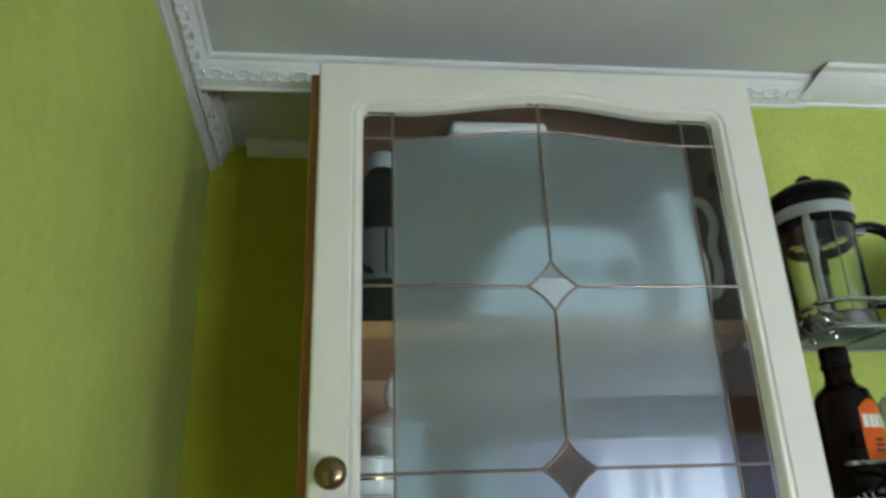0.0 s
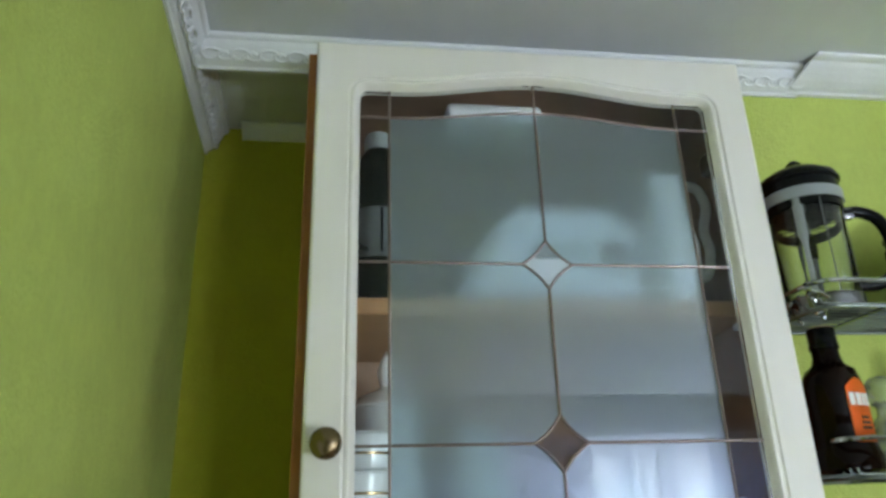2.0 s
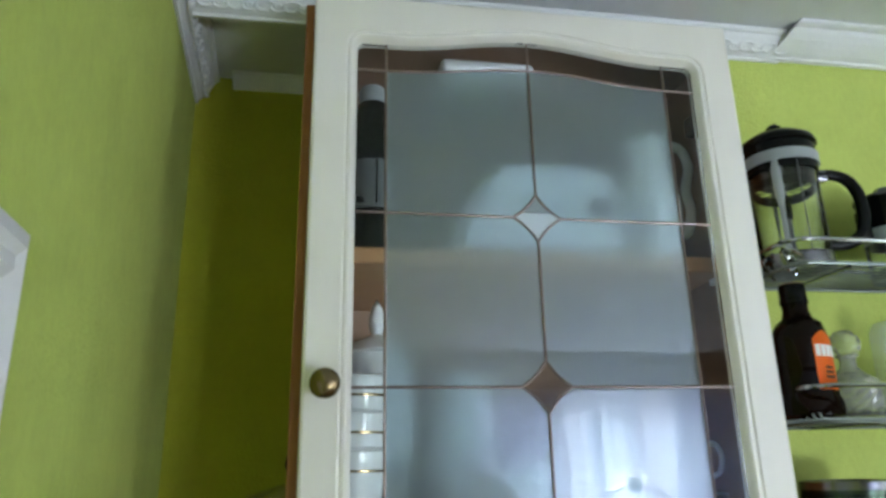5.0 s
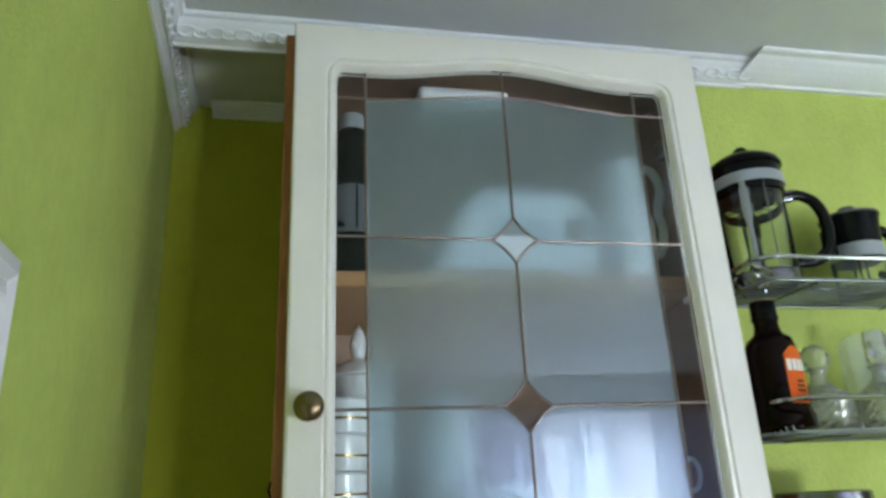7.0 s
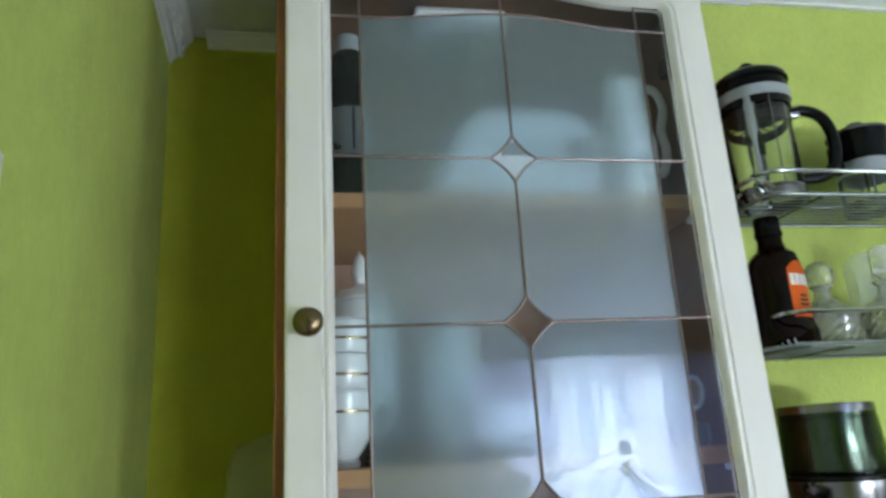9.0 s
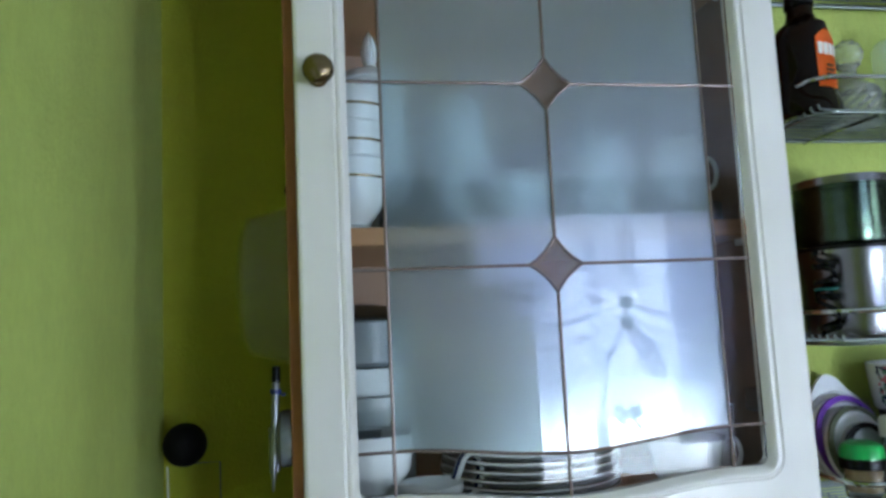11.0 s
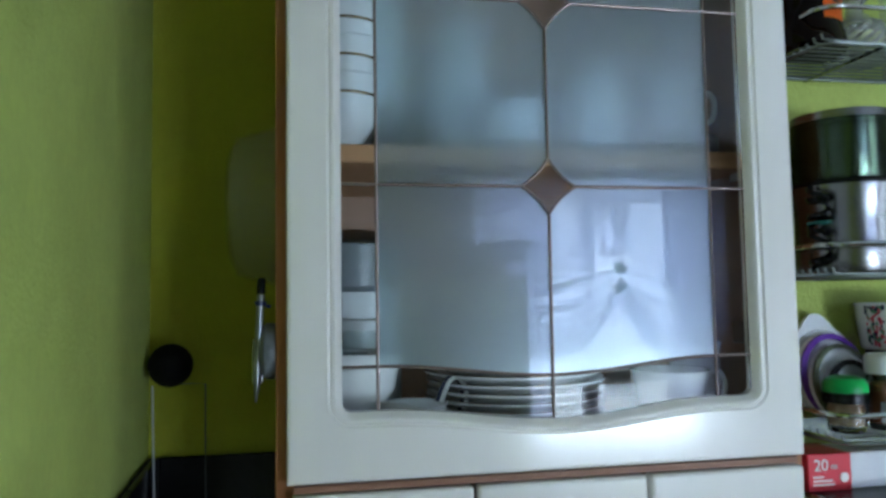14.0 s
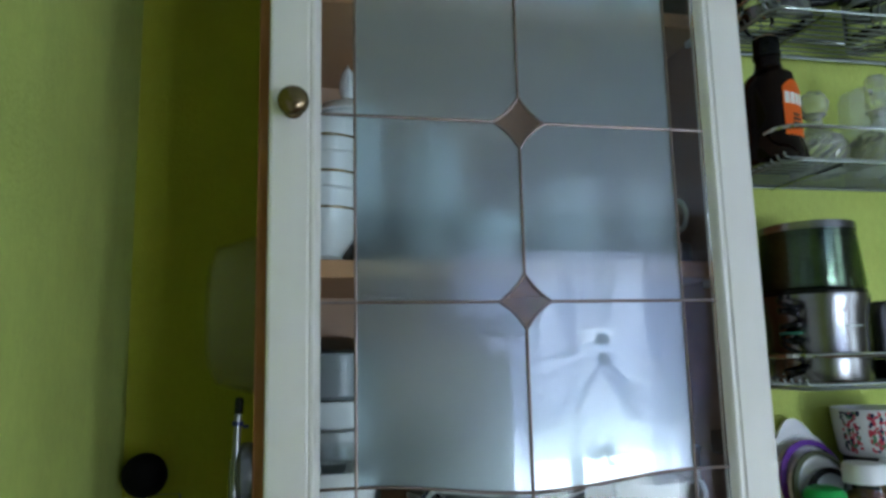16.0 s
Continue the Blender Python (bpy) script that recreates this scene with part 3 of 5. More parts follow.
for x in (MX0, MX1):
    came([(x, GZ0 + 0.001), (x, GZ1 - 0.0005)])
came([(x, top_came(x)) for x in [GX0 + (GX1 - GX0) * k / 24 for k in range(25)]])
came([(x, foot_came(x)) for x in [GX0 + (GX1 - GX0) * k / 24 for k in range(25)]])
for zc in ROWS_Z:
    came([(GX0, zc), (MXC - HALF, zc)])
    came([(MXC + HALF, zc), (GX1, zc)])
    for q in (-1, 1):
        came(diamond_side(zc, q, 1))
        came(diamond_side(zc, q, -1))
vz = [GZ1 + 0.0155, ROWS_Z[0] + HALF, ROWS_Z[0] - HALF, ROWS_Z[1] + HALF, ROWS_Z[1] - HALF, ROWS_Z[2] + HALF, ROWS_Z[2] - HALF, GZ0 - 0.0125]
for za, zb in zip(vz[::2], vz[1::2]):
    came([(MXC, zb), (MXC, za)])

KNOB = [(0, 0.030), (0.006, 0.0298), (0.0105, 0.0282), (0.0135, 0.025), (0.0142, 0.022), (0.0125, 0.019), (0.008, 0.016), (0.006, 0.012), (0.0062, 0.005), (0.0095, 0.002), (0.0095, 0.0)]


def knob(x, z, parent):
    bm = lathe(KNOB, 28)
    bm.transform(pose(x, 0.0, z, 90, 0, 0))
    return cpart("knob", bm, BRASS, parent, "antique brass round knob", True)


knob(0.0225, 1.9235, door)
for x in (0.41,):
    for z in (1.60, 2.24):
        cpart("hinge", box(GX1 + 0.004, IX1 - 0.0035, 0.019, 0.048, z - 0.012, z + 0.012, 0.003), STEEL, door, "steel cup hinge")
for x0, x1 in ((0.004, 0.1645), (0.1685, 0.3305), (0.3345, 0.494)):
    bm = box(x0, x1, 0.0, 0.018, 1.340, 1.4715, 0.0035, 3)
    d = cpart("drawer", bm, CREAM, label="small cream drawer front", smooth=True)
    flatten(d)
    knob((x0 + x1) / 2, 1.400, d)
    cpart("drawer_box", box(x0 + 0.008, x1 - 0.008, 0.019, 0.27, 1.353, 1.44), INNERWOOD, d)

# ---- wire rack on the right ----
rack = thing("wire_rack", (0.512, FRONT, 1.40), "chromed wire wall rack with four baskets", "rack")
RX0, RX1, RY0, RY1 = 0.514, 1.02, -0.032, FRONT - 0.004


def rpart(name, bm, mat, parent=None, label=""):
    bm.transform(Matrix.Translation((-0.512, -FRONT, -1.40)))
    return part(name, bm, mat, parent or rack, label, True)


def rounded(x0, x1, y0, y1, z, r):
    pts = []
    for cx, cy, a in ((x1 - r, y0 + r, -90), (x1 - r, y1 - r, 0), (x0 + r, y1 - r, 90), (x0 + r, y0 + r, 180)):
        pts += [(px, py, z) for px, py in arc(cx, cy, r, a, a + 90, 5)]
    return pts


for x in (RX0 + 0.004, RX1 - 0.004):
    rpart("upright", tube([(x, RY1 + 0.001, 1.40), (x, RY1 + 0.001, 2.14)], 0.0035), CHROME)
BASKETS = ((2.050, 0.027), (1.884, 0.036), (1.654, 0.032), (1.496, 0.026))
for z, h in BASKETS:
    rim = rpart("basket", tube(rounded(RX0, RX1, RY0, RY1 - 0.004, z + h, 0.022), 0.0026, 8, closed=True), CHROME, label="chromed wire basket with raised rim")
    rpart("base_frame", tube(rounded(RX0 + 0.002, RX1 - 0.002, RY0 + 0.002, RY1 - 0.012, z, 0.02), 0.0019, 8, closed=True), DULLCHROME, rim)
    n = 11
    for i in range(n):
        y = RY0 + 0.006 + (RY1 - RY0 - 0.018) * i / (n - 1)
        rpart("base_wire", tube([(RX0 + 0.001, y, z + 0.009), (RX0 + 0.0025, y, z + 0.004), (RX0 + 0.008, y, z + 0.0032), (RX1 - 0.008, y, z + 0.0032), (RX1 - 0.001, y, z + 0.009)], 0.0011, 6), DULLCHROME, rim)
    for x in (RX0 + 0.07, (RX0 + RX1) / 2, RX1 - 0.07):
        rpart("cross_wire", tube([(x, RY0 + 0.008, z - 0.001), (x, RY1 - 0.006, z - 0.001)], 0.0018, 6), CHROME, rim)
    for y in ((RY0 + RY1) / 2, RY1 - 0.02):
        rpart("side_wire", tube([(RX0, y, z + h), (RX0 + 0.001, y, z)], 0.0018, 6), CHROME, rim)
# bent hanging brackets at the upper basket's corner
for k, (dx, dy) in enumerate(((0.004, 0.012), (0.014, 0.030), (0.006, 0.055))):
    pts = [(RX0 + dx + 0.012 * math.sin(a / 14 * 6.3 + k), RY0 + dy + 0.008 * math.cos(a / 14 * 6.3), 2.046 + 0.034 * a / 14) for a in range(15)]
    rpart("bracket", tube(pts, 0.0022, 6), CHROME)
# lower shelf with hooks
low = rpart("basket", tube(rounded(RX0, RX1, RY0 + 0.006, RY1 - 0.004, 1.436, 0.012), 0.0035, 8, closed=True), CHROME, label="chromed lower shelf")
rpart("shelf_plate", box(RX0 + 0.004, RX1 - 0.004, RY0 + 0.012, RY1 - 0.01, 1.434, 1.4395), BLACKPLASTIC, low, "dark shelf plate")
rpart("hook_bar", tube([(RX0, RY0 - 0.002, 1.428), (RX1, RY0 - 0.002, 1.428)], 0.003), CHROME, low)
for x in (0.535, 0.565, 0.60):
    rpart("hook", tube([(x, RY0 - 0.002, 1.4325), (x + 0.003, RY0 - 0.012, 1.428), (x + 0.006, RY0 - 0.010, 1.405), (x + 0.012, RY0 - 0.006, 1.36), (x + 0.013, RY0 - 0.016, 1.347), (x + 0.013, RY0 - 0.024, 1.355)], 0.0018, 6), CHROME, low)

# ---- voile curtains and the window sill ----
KX, KZ, KZ2 = 1.500, 1.760, 1.665
CY = WINDOW + 0.09
cur = thing("voile_curtain", (1.47, CY, 2.22), "gathered lilac-white voile curtains over the window", "curtain")


def curtain_part(name, bm, mat, label=""):
    bm.transform(Matrix.Translation((-1.47, -CY, -2.22)))
    return part(name, bm, mat, cur, label, True)


def sheet(nu, nv, place):
    """A cloth surface: place(u, v) gives each point, u and v from 0 to 1."""
    bm = bmesh.new()
    grid = [[bm.verts.new(place(i / nu, j / nv)) for i in range(nu + 1)] for j in range(nv + 1)]
    for a, b in zip(grid, grid[1:]):
        for i in range(nu):
            bm.faces.new((a[i], a[i + 1], b[i + 1], b[i]))
    return bm


def hanging(x0, x1, ztop, hem, y, folds, amp):
    """A sheet hung from the rod in soft vertical folds, down to a hem line."""
    def place(u, v):
        x = x0 + (x1 - x0) * u
        ph = folds * u * 2 * math.pi + 0.7 * math.sin(9 * u) + 0.5 * math.sin(4 * v + 3 * u)
        return (x + 0.10 * (x1 - x0) / folds * math.sin(ph + 1), y + amp * (math.sin(ph) + 0.4 * math.sin(2.3 * ph + 1)) * (0.6 + 0.4 * v), ztop + (hem(x) - ztop) * v)
    return sheet(int(folds * 12), 16, place)


def swag_line(side, u, k):
    """A drape line of the swag: from the rosettes (u 0) sagging to the side (u 1); k from its top edge to its hem."""
    reach = 0.60 if side > 0 else -0.72
    z0, z1 = KZ + 0.015 - 0.125 * k, (1.625 if side > 0 else 1.60) - 0.17 * k
    return KX + reach * u, z0 + (z1 - z0) * u - (0.02 + 0.21 * k) * math.sin(math.pi * u ** 0.72)


def swag(side):
    def place(u, k):
        x, z = swag_line(side, u, k)
        return (x, CY + 0.020 + 0.014 * math.sin(2 * math.pi * 4 * k + 2 * u) * min(1, 5 * u), z + 0.008 * k * k * math.sin(26 * u))
    return sheet(40, 40, place)


def fold(line, width, y):
    """A doubled tuck of cloth along a line of (x, z), tapering to both ends."""
    def place(u, v):
        x, z = line(u)
        xb, zb = line(min(1, u + 0.02))
        xa, za = line(max(0, u - 0.02))
        d = Vector((xb - xa, zb - za)).normalized()
        w = width * (0.18 + 0.82 * math.sin(math.pi * min(1, u * 1.15) ** 0.8 * 0.85)) * (v - 0.5)
        return (x - d.y * w, y + 0.010 * math.sin(math.pi * v), z + d.x * w)
    return sheet(26, 4, place)


def valance_hem(x):
    d = x - KX
    if abs(d) < 0.11:
        return 1.83 - 3 * d * d
    return 1.755 - 0.43 * max(0, abs(d) - 0.07) * (1 if abs(d) < 0.32 else 0.32 / abs(d)) + 0.010 * math.sin(31 * x)


def arched_hem(x):
    return 1.385 - 0.30 * max(0, abs(x - KX - 0.03) - 0.10) + 0.010 * math.sin(37 * x)


curtain_part("valance", hanging(0.76, 2.13, 2.21, valance_hem, CY - 0.02, 17, 0.010), VALANCE, "doubled upper layer of thin voile")
curtain_part("back_panel", hanging(0.74, 1.17, 2.21, lambda x: 1.0, CY - 0.045, 5, 0.012), SHEER, "straight voile panel")
curtain_part("side_panel", hanging(1.785, 2.10, 2.21, lambda x: 1.0 + 0.05 * math.sin(14 * x), CY - 0.045, 5, 0.014), SHEER, "straight voile panel")
# no real net: this band imitates the duller view outside
curtain_part("haze_panel", hanging(1.0, 2.12, 1.42, lambda x: 1.15 + 0.03 * (x - 1.3), WINDOW - 0.10, 9, 0.004), HAZE, "grey-green sheet across the middle of the window, standing in for the hazy outdoors")
for side in (-1, 1):
    curtain_part("swag", swag(side), RUCHE, "pulled-up voile swag")
    for k, w, u1 in ((0.02, 0.030, 1.0), (0.30, 0.050, 1.0), (0.52, 0.034, 0.9), (0.72, 0.062, 1.0), (0.93, 0.040, 1.0)):
        curtain_part("pleat", fold(lambda u: swag_line(side, 0.02 + u * u1 * 0.97, k), w, CY + 0.045), SWAGFOLD)


def tail(u, v):
    x = KX + 0.02 + (u - 0.5) * (0.05 + 0.36 * v ** 0.8)
    z0 = KZ2 - 0.02
    return (x, CY + 0.036 + 0.012 * math.sin(2 * math.pi * 5 * u) * v, z0 + (arched_hem(x) - z0) * v)


curtain_part("tail", sheet(60, 20, tail), RUCHE, "fanned voile tail under the rosettes")
for u0, w in ((0.06, 0.036), (0.30, 0.014), (0.52, 0.012), (0.74, 0.014), (0.96, 0.040)):
    curtain_part("pleat", fold(lambda s: (tail(u0, s)[0], tail(u0, s)[2]), w, CY + 0.056), FOLD)
for z in (KZ, KZ2):
    bm = lathe([(0, -0.018), (0.024, -0.014), (0.036, 0.0), (0.026, 0.014), (0, 0.018)], 18, flutes=6, depth=0.10)
    bm.transform(pose(KX, CY + 0.075, z, 90, 0, 0))
    curtain_part("rosette", bm, DARKWOOL, "dark cloth rosette")


def frill(u, v):
    s = u * 2 - 1
    return (KX - 0.015 + 0.125 * s * (1 - 0.1 * v), CY - 0.005 + 0.010 * math.sin(19 * s) + 0.015 * v, KZ + 0.015 - 0.05 * abs(s) + v * (0.085 - 0.03 * abs(s) + 0.007 * math.sin(12 * s + 1)))


curtain_part("ruffle", sheet(48, 6, frill), WHITECLOTH, "white ruffle over the rosettes")
fold_rnd = random.Random(21)
for x, w in ((0.775, 0.04), (0.90, 0.045), (0.965, 0.03), (1.03, 0.04), (1.10, 0.03), (1.165, 0.05), (1.325, 0.065), (1.375, 0.05), (1.435, 0.03), (1.535, 0.065), (1.585, 0.05), (1.79, 0.035), (1.85, 0.05), (1.93, 0.035), (1.99, 0.05), (2.06, 0.04)):
    low = 1.05 if (x < 1.12 or x > 1.80) else valance_hem(x) + 0.02
    sway = fold_rnd.uniform(-0.015, 0.015)
    curtain_part("pleat", fold(lambda u: (x + sway * math.sin(4 * u) + (KX - x) * 0.12 * u * u * (1 if low > 1.5 else 0), 2.20 + (low - 2.20) * u), w, CY + 0.004), FOLD)
curtain_part("rod", tube([(0.72, CY - 0.03, 2.215), (2.18, CY - 0.03, 2.215)], 0.009), GLOSSWHITE)
for x in (0.73, 2.17):
    curtain_part("rod_bracket", tube([(x, WINDOW, 2.215), (x, CY - 0.03, 2.215)], 0.006), GLOSSWHITE)


def sill_flower(x, y, z, lean, seed):
    rnd = random.Random(seed)
    t = thing("flower_pot", (x, y, z), "potted flower with thin bent stem on the window sill", "plant", "flowers on the sill")
    part("pot", lathe([(0, 0), (0.035, 0), (0.045, 0.075), (0.049, 0.077), (0.049, 0.088), (0.042, 0.088), (0.04, 0.07), (0, 0.07)], 24), TERRACOTTA, t, smooth=True)
    stem = [(-0.03, 0, 0.07), (-0.04 + lean * 0.3, 0.0, 0.2), (lean * 0.8 - 0.02, 0.01, 0.30), (lean, 0.02, 0.385)]
    part("stem", tube(stem, 0.003, 6), LEAF, t, smooth=True)
    bm = bmesh.new()
    for i in range(14):
        c = Vector((lean + rnd.uniform(-0.055, 0.055), 0.02 + rnd.uniform(-0.02, 0.02), 0.385 + rnd.uniform(-0.05, 0.055)))
        own = bmesh.new()
        bmesh.ops.create_icosphere(own, subdivisions=1, radius=0.027, matrix=Matrix.Translation(c) @ Euler((rnd.random() * 3, rnd.random() * 3, 0)).to_matrix().to_4x4() @ Matrix.Diagonal((1, 0.7, 0.3, 1)))
        me = bpy.data.meshes.new("tmp")
        own.to_mesh(me)
        own.free()
        bm.from_mesh(me)
        bpy.data.meshes.remove(me)
    part("blossom", bm, DARKINK, t, "small dark red petals", True)
    return t


sill_flower(1.535, WINDOW - 0.01, WZ0, 0.0, 3)
sill_flower(2.03, WINDOW - 0.01, WZ0, 0.02, 8)

# ---- tall fridge with a box and a trailing plant, seen mirrored in the door ----
fr = thing("fridge", (0.449, -2.02, 0), "tall white fridge freezer standing by the window wall", "fridge")
part("body", box(-0.30, 0.30, -0.28, 0.26, 0.02, 1.712, 0.012), FRIDGEWHITE, fr)
part("door", box(-0.298, 0.298, 0.262, 0.315, 0.72, 1.710, 0.014), FRIDGEWHITE, fr)
part("door", box(-0.298, 0.298, 0.262, 0.315, 0.04, 0.712, 0.014), FRIDGEWHITE, fr)
for z0, z1 in ((0.80, 1.10), (0.42, 0.66)):
    part("handle", tube([(-0.25, 0.315, z0), (-0.25, 0.345, z0 + 0.02), (-0.25, 0.345, z1 - 0.02), (-0.25, 0.315, z1)], 0.009), STEEL, fr, smooth=True)
for sx in (-0.26, 0.26):
    for sy in (-0.24, 0.22):
        part("foot", lathe([(0, 0), (0.02, 0), (0.02, 0.022), (0, 0.022)], 12, at=(sx, sy, 0)), BLACKPLASTIC, fr)
bx = thing("carton", (0.426, -2.02, 1.712), "plain brown cardboard carton on top of the fridge", "box")
part("carton_body", box(-0.20, 0.235, -0.18, 0.18, 0, 0.115, 0.003), CARDBOARD, bx)
part("tape", box(-0.20, 0.235, -0.025, 0.025, 0.1155, 0.1162), WHITECARD, bx)
pl = thing("spider_plant", (0.703, -1.98, 1.712), "spider plant with long arching leaves in a pot", "plant")
part("pot", lathe([(0, 0), (0.028, 0), (0.036, 0.05), (0.039, 0.052), (0.039, 0.06), (0.033, 0.06), (0.031, 0.05), (0, 0.05)], 24), TERRACOTTA, pl, smooth=True)
rnd = random.Random(5)
for i in range(13):
    a, reach, lift = rnd.uniform(-0.9, 0.9), rnd.uniform(0.10, 0.22), rnd.uniform(0.02, 0.10)
    if i > 10:
        a, reach, lift = 2.3 + 0.5 * (i - 11), 0.10, 0.20
    bm = bmesh.new()
    prev = None
    for k in range(9):
        s = k / 8
        p = Vector((math.cos(a) * reach * s, math.sin(a) * reach * s, 0.05 + lift * math.sin(s * 2.4) - 0.03 * s * s))
        wv = Vector((-math.sin(a), math.cos(a), 0)) * 0.010 * (1 - s) ** 0.6 + Vector((0, 0, 0.009 * (1 - s) ** 0.6))
        pair = (bm.verts.new(p - wv), bm.verts.new(p - Vector((0, 0, 0.002))), bm.verts.new(p + wv))
        if prev:
            bm.faces.new((prev[0], prev[1], pair[1], pair[0]))
            bm.faces.new((prev[1], prev[2], pair[2], pair[1]))
        prev = pair
    part("leaf", bm, BACKLITLEAF, pl, smooth=True)


# ---- things in the wire baskets ----
def handle_loop(t, name, pts, r, mat, flat=None, label=""):
    return part(name, tube(pts, r, 10, flat=flat), mat, t, label, True)


def french_press(at, s, turn, label):
    t = thing("french_press", pose(*at, 0, 0, turn) @ Matrix.Diagonal((0.90, 0.90, 0.835, 1)), label, "coffee press", "coffee presses")
    part("beaker", lathe([(0, 0.006), (0.040 * s, 0.006), (0.0425 * s, 0.012), (0.0425 * s, 0.168 * s), (0.0405 * s, 0.168 * s), (0.0405 * s, 0.014), (0, 0.010)], 40), CLEAR, t, "clear glass beaker", True)
    lid = part("lid", lathe([(0, 0.224 * s), (0.006, 0.224 * s), (0.0095 * s, 0.220 * s), (0.0095 * s, 0.214 * s), (0.007 * s, 0.210 * s), (0.03 * s, 0.206 * s), (0.046 * s, 0.195 * s), (0.049 * s, 0.188 * s), (0.049 * s, 0.185 * s),
                               (0.0455 * s, 0.182 * s), (0.0455 * s, 0.142 * s), (0.044 * s, 0.142 * s), (0.044 * s, 0.178 * s), (0, 0.18 * s)], 40), BLACKPLASTIC, t, "black domed lid", True)
    part("plunger_rod", tube([(0, 0, 0.022), (0, 0, 0.182 * s)], 0.0038), CLIPGREY, lid, smooth=True)
    part("plunger_plate", lathe([(0.0385 * s, 0.118 * s), (0.0402 * s, 0.118 * s), (0.0402 * s, 0.131 * s), (0.0385 * s, 0.131 * s), (0.0385 * s, 0.118 * s)], 40), MATTEBLACK, lid, smooth=True)
    for a in range(0, 180, 30):
        c, sn = 0.0385 * s * math.cos(radians(a)), 0.0385 * s * math.sin(radians(a))
        part("plunger_spoke", tube([(-c, -sn, 0.125 * s), (c, sn, 0.125 * s)], 0.0009, 5), MATTEBLACK, lid)
    part("plunger_grip", lathe([(0, 0.082 * s), (0.0055, 0.082 * s), (0.0062, 0.098 * s), (0.0045, 0.1155 * s), (0, 0.1155 * s)], 14), BLACKPLASTIC, lid, smooth=True)
    part("band", lathe([(0.0465 * s, 0.152 * s), (0.0478 * s, 0.152 * s), (0.0478 * s, 0.168 * s), (0.0465 * s, 0.168 * s), (0.0465 * s, 0.152 * s)], 40), GREYPLASTIC, t, "pale grey band", True)
    for a, w, mat in ((-122, 0.0058, GREYPLASTIC), (-88, 0.0011, CLIPGREY), (-8, 0.0016, CLIPGREY), (85, 0.0030, CLIPGREY), (170, 0.0030, CLIPGREY)):
        c, sn = math.cos(radians(a)) * 0.0446 * s, math.sin(radians(a)) * 0.0446 * s
        bm = tube([(0, 0, 0.152 * s), (0, 0, 0.10 * s), (0, 0, 0.085 * s), (0, 0, 0.02)], 0, 8, flat=(w, 0.0010))
        for v in bm.verts:
            if v.co.z < 0.09 * s:
                v.co.x *= 0.55
        bm.transform(Matrix.Translation((c, sn, 0)) @ Matrix.Rotation(radians(a + 90), 4, "Z"))
        part("strap", bm, mat, t, "pale grey strap" if mat is GREYPLASTIC else "thin dark strap", True)
    part("foot_ring", lathe([(0.036 * s, 0.0), (0.0455 * s, 0.0), (0.0455 * s, 0.02), (0.0435 * s, 0.02), (0.0435 * s, 0.005), (0.036 * s, 0.005), (0.036 * s, 0)], 36), STEEL, t, smooth=True)
    part("handle", tube([(0.045 * s, 0, 0.142 * s), (0.066 * s, 0, 0.143 * s), (0.086 * s, 0, 0.132 * s), (0.096 * s, 0, 0.108 * s), (0.097 * s, 0, 0.078 * s), (0.089 * s, 0, 0.052 * s), (0.070 * s, 0, 0.040 * s), (0.046 * s, 0, 0.038 * s)], 0, 10, flat=(0.0085 * s, 0.0065 * s)), BLACKPLASTIC, t, "curved black handle", True)
    part("handle_clip", box(0.042 * s, 0.058 * s, -0.006, 0.006, 0.133 * s, 0.149 * s, 0.002), STEEL, t)
    return t


Z1, Z2, Z3, Z4 = (z + 0.0047 for z, h in BASKETS)
french_press((0.558, 0.026, Z1), 1.0, -12, "black lidded glass coffee press in the top basket")
# a lower, wider press with a steel knob
sp = thing("french_press", Matrix.Translation((0.711, 0.045, Z1)) @ Matrix.Diagonal((0.84, 0.84, 0.98, 1)), "small wide coffee press with a steel knob on its black lid", "coffee press", "coffee presses")
part("beaker", lathe([(0, 0.004), (0.034, 0.004), (0.036, 0.010), (0.036, 0.078), (0.0345, 0.078), (0.0345, 0.012), (0, 0.008)], 40), CLEAR, sp, "clear glass beaker", True)
lid = part("lid", lathe([(0.0365, 0.066), (0.0372, 0.066), (0.0385, 0.084), (0.0405, 0.099), (0.0420, 0.105), (0.040, 0.1075), (0.014, 0.110), (0, 0.110), (0, 0.07), (0.0355, 0.07), (0.0365, 0.066)], 40), BLACKPLASTIC, sp, "deep black lid", True)
part("lid_rim", lathe([(0.0421, 0.1035), (0.0431, 0.1045), (0.0428, 0.1070), (0.0415, 0.1075), (0.0421, 0.1035)], 40), STEEL, lid, "steel rim", True)
part("lid_knob", lathe([(0.006, 0.1105), (0.012, 0.112), (0.0135, 0.116), (0.012, 0.1205), (0, 0.122), (0, 0.1105)], 24), BOWLSTEEL, lid, "flat steel knob", True)
part("plunger_rod", tube([(0, 0, 0.014), (0, 0, 0.069)], 0.0018), STEEL, lid, smooth=True)
part("band", lathe([(0.0365, 0.046), (0.0378, 0.046), (0.0378, 0.0645), (0.0365, 0.0645), (0.0365, 0.046)], 40), GREYPLASTIC, sp, "pale grey band", True)
for a in (-120, -40, 60, 150):
    c, sn = math.cos(radians(a)) * 0.0372, math.sin(radians(a)) * 0.0372
    part("strap", tube([(c, sn, 0.046), (c, sn, 0.004)], 0.0016, 6), CLIPGREY, sp, "thin dark strap", True)
part("foot_ring", lathe([(0.030, 0), (0.038, 0), (0.038, 0.006), (0.030, 0.0038), (0.030, 0)], 36), STEEL, sp, smooth=True)
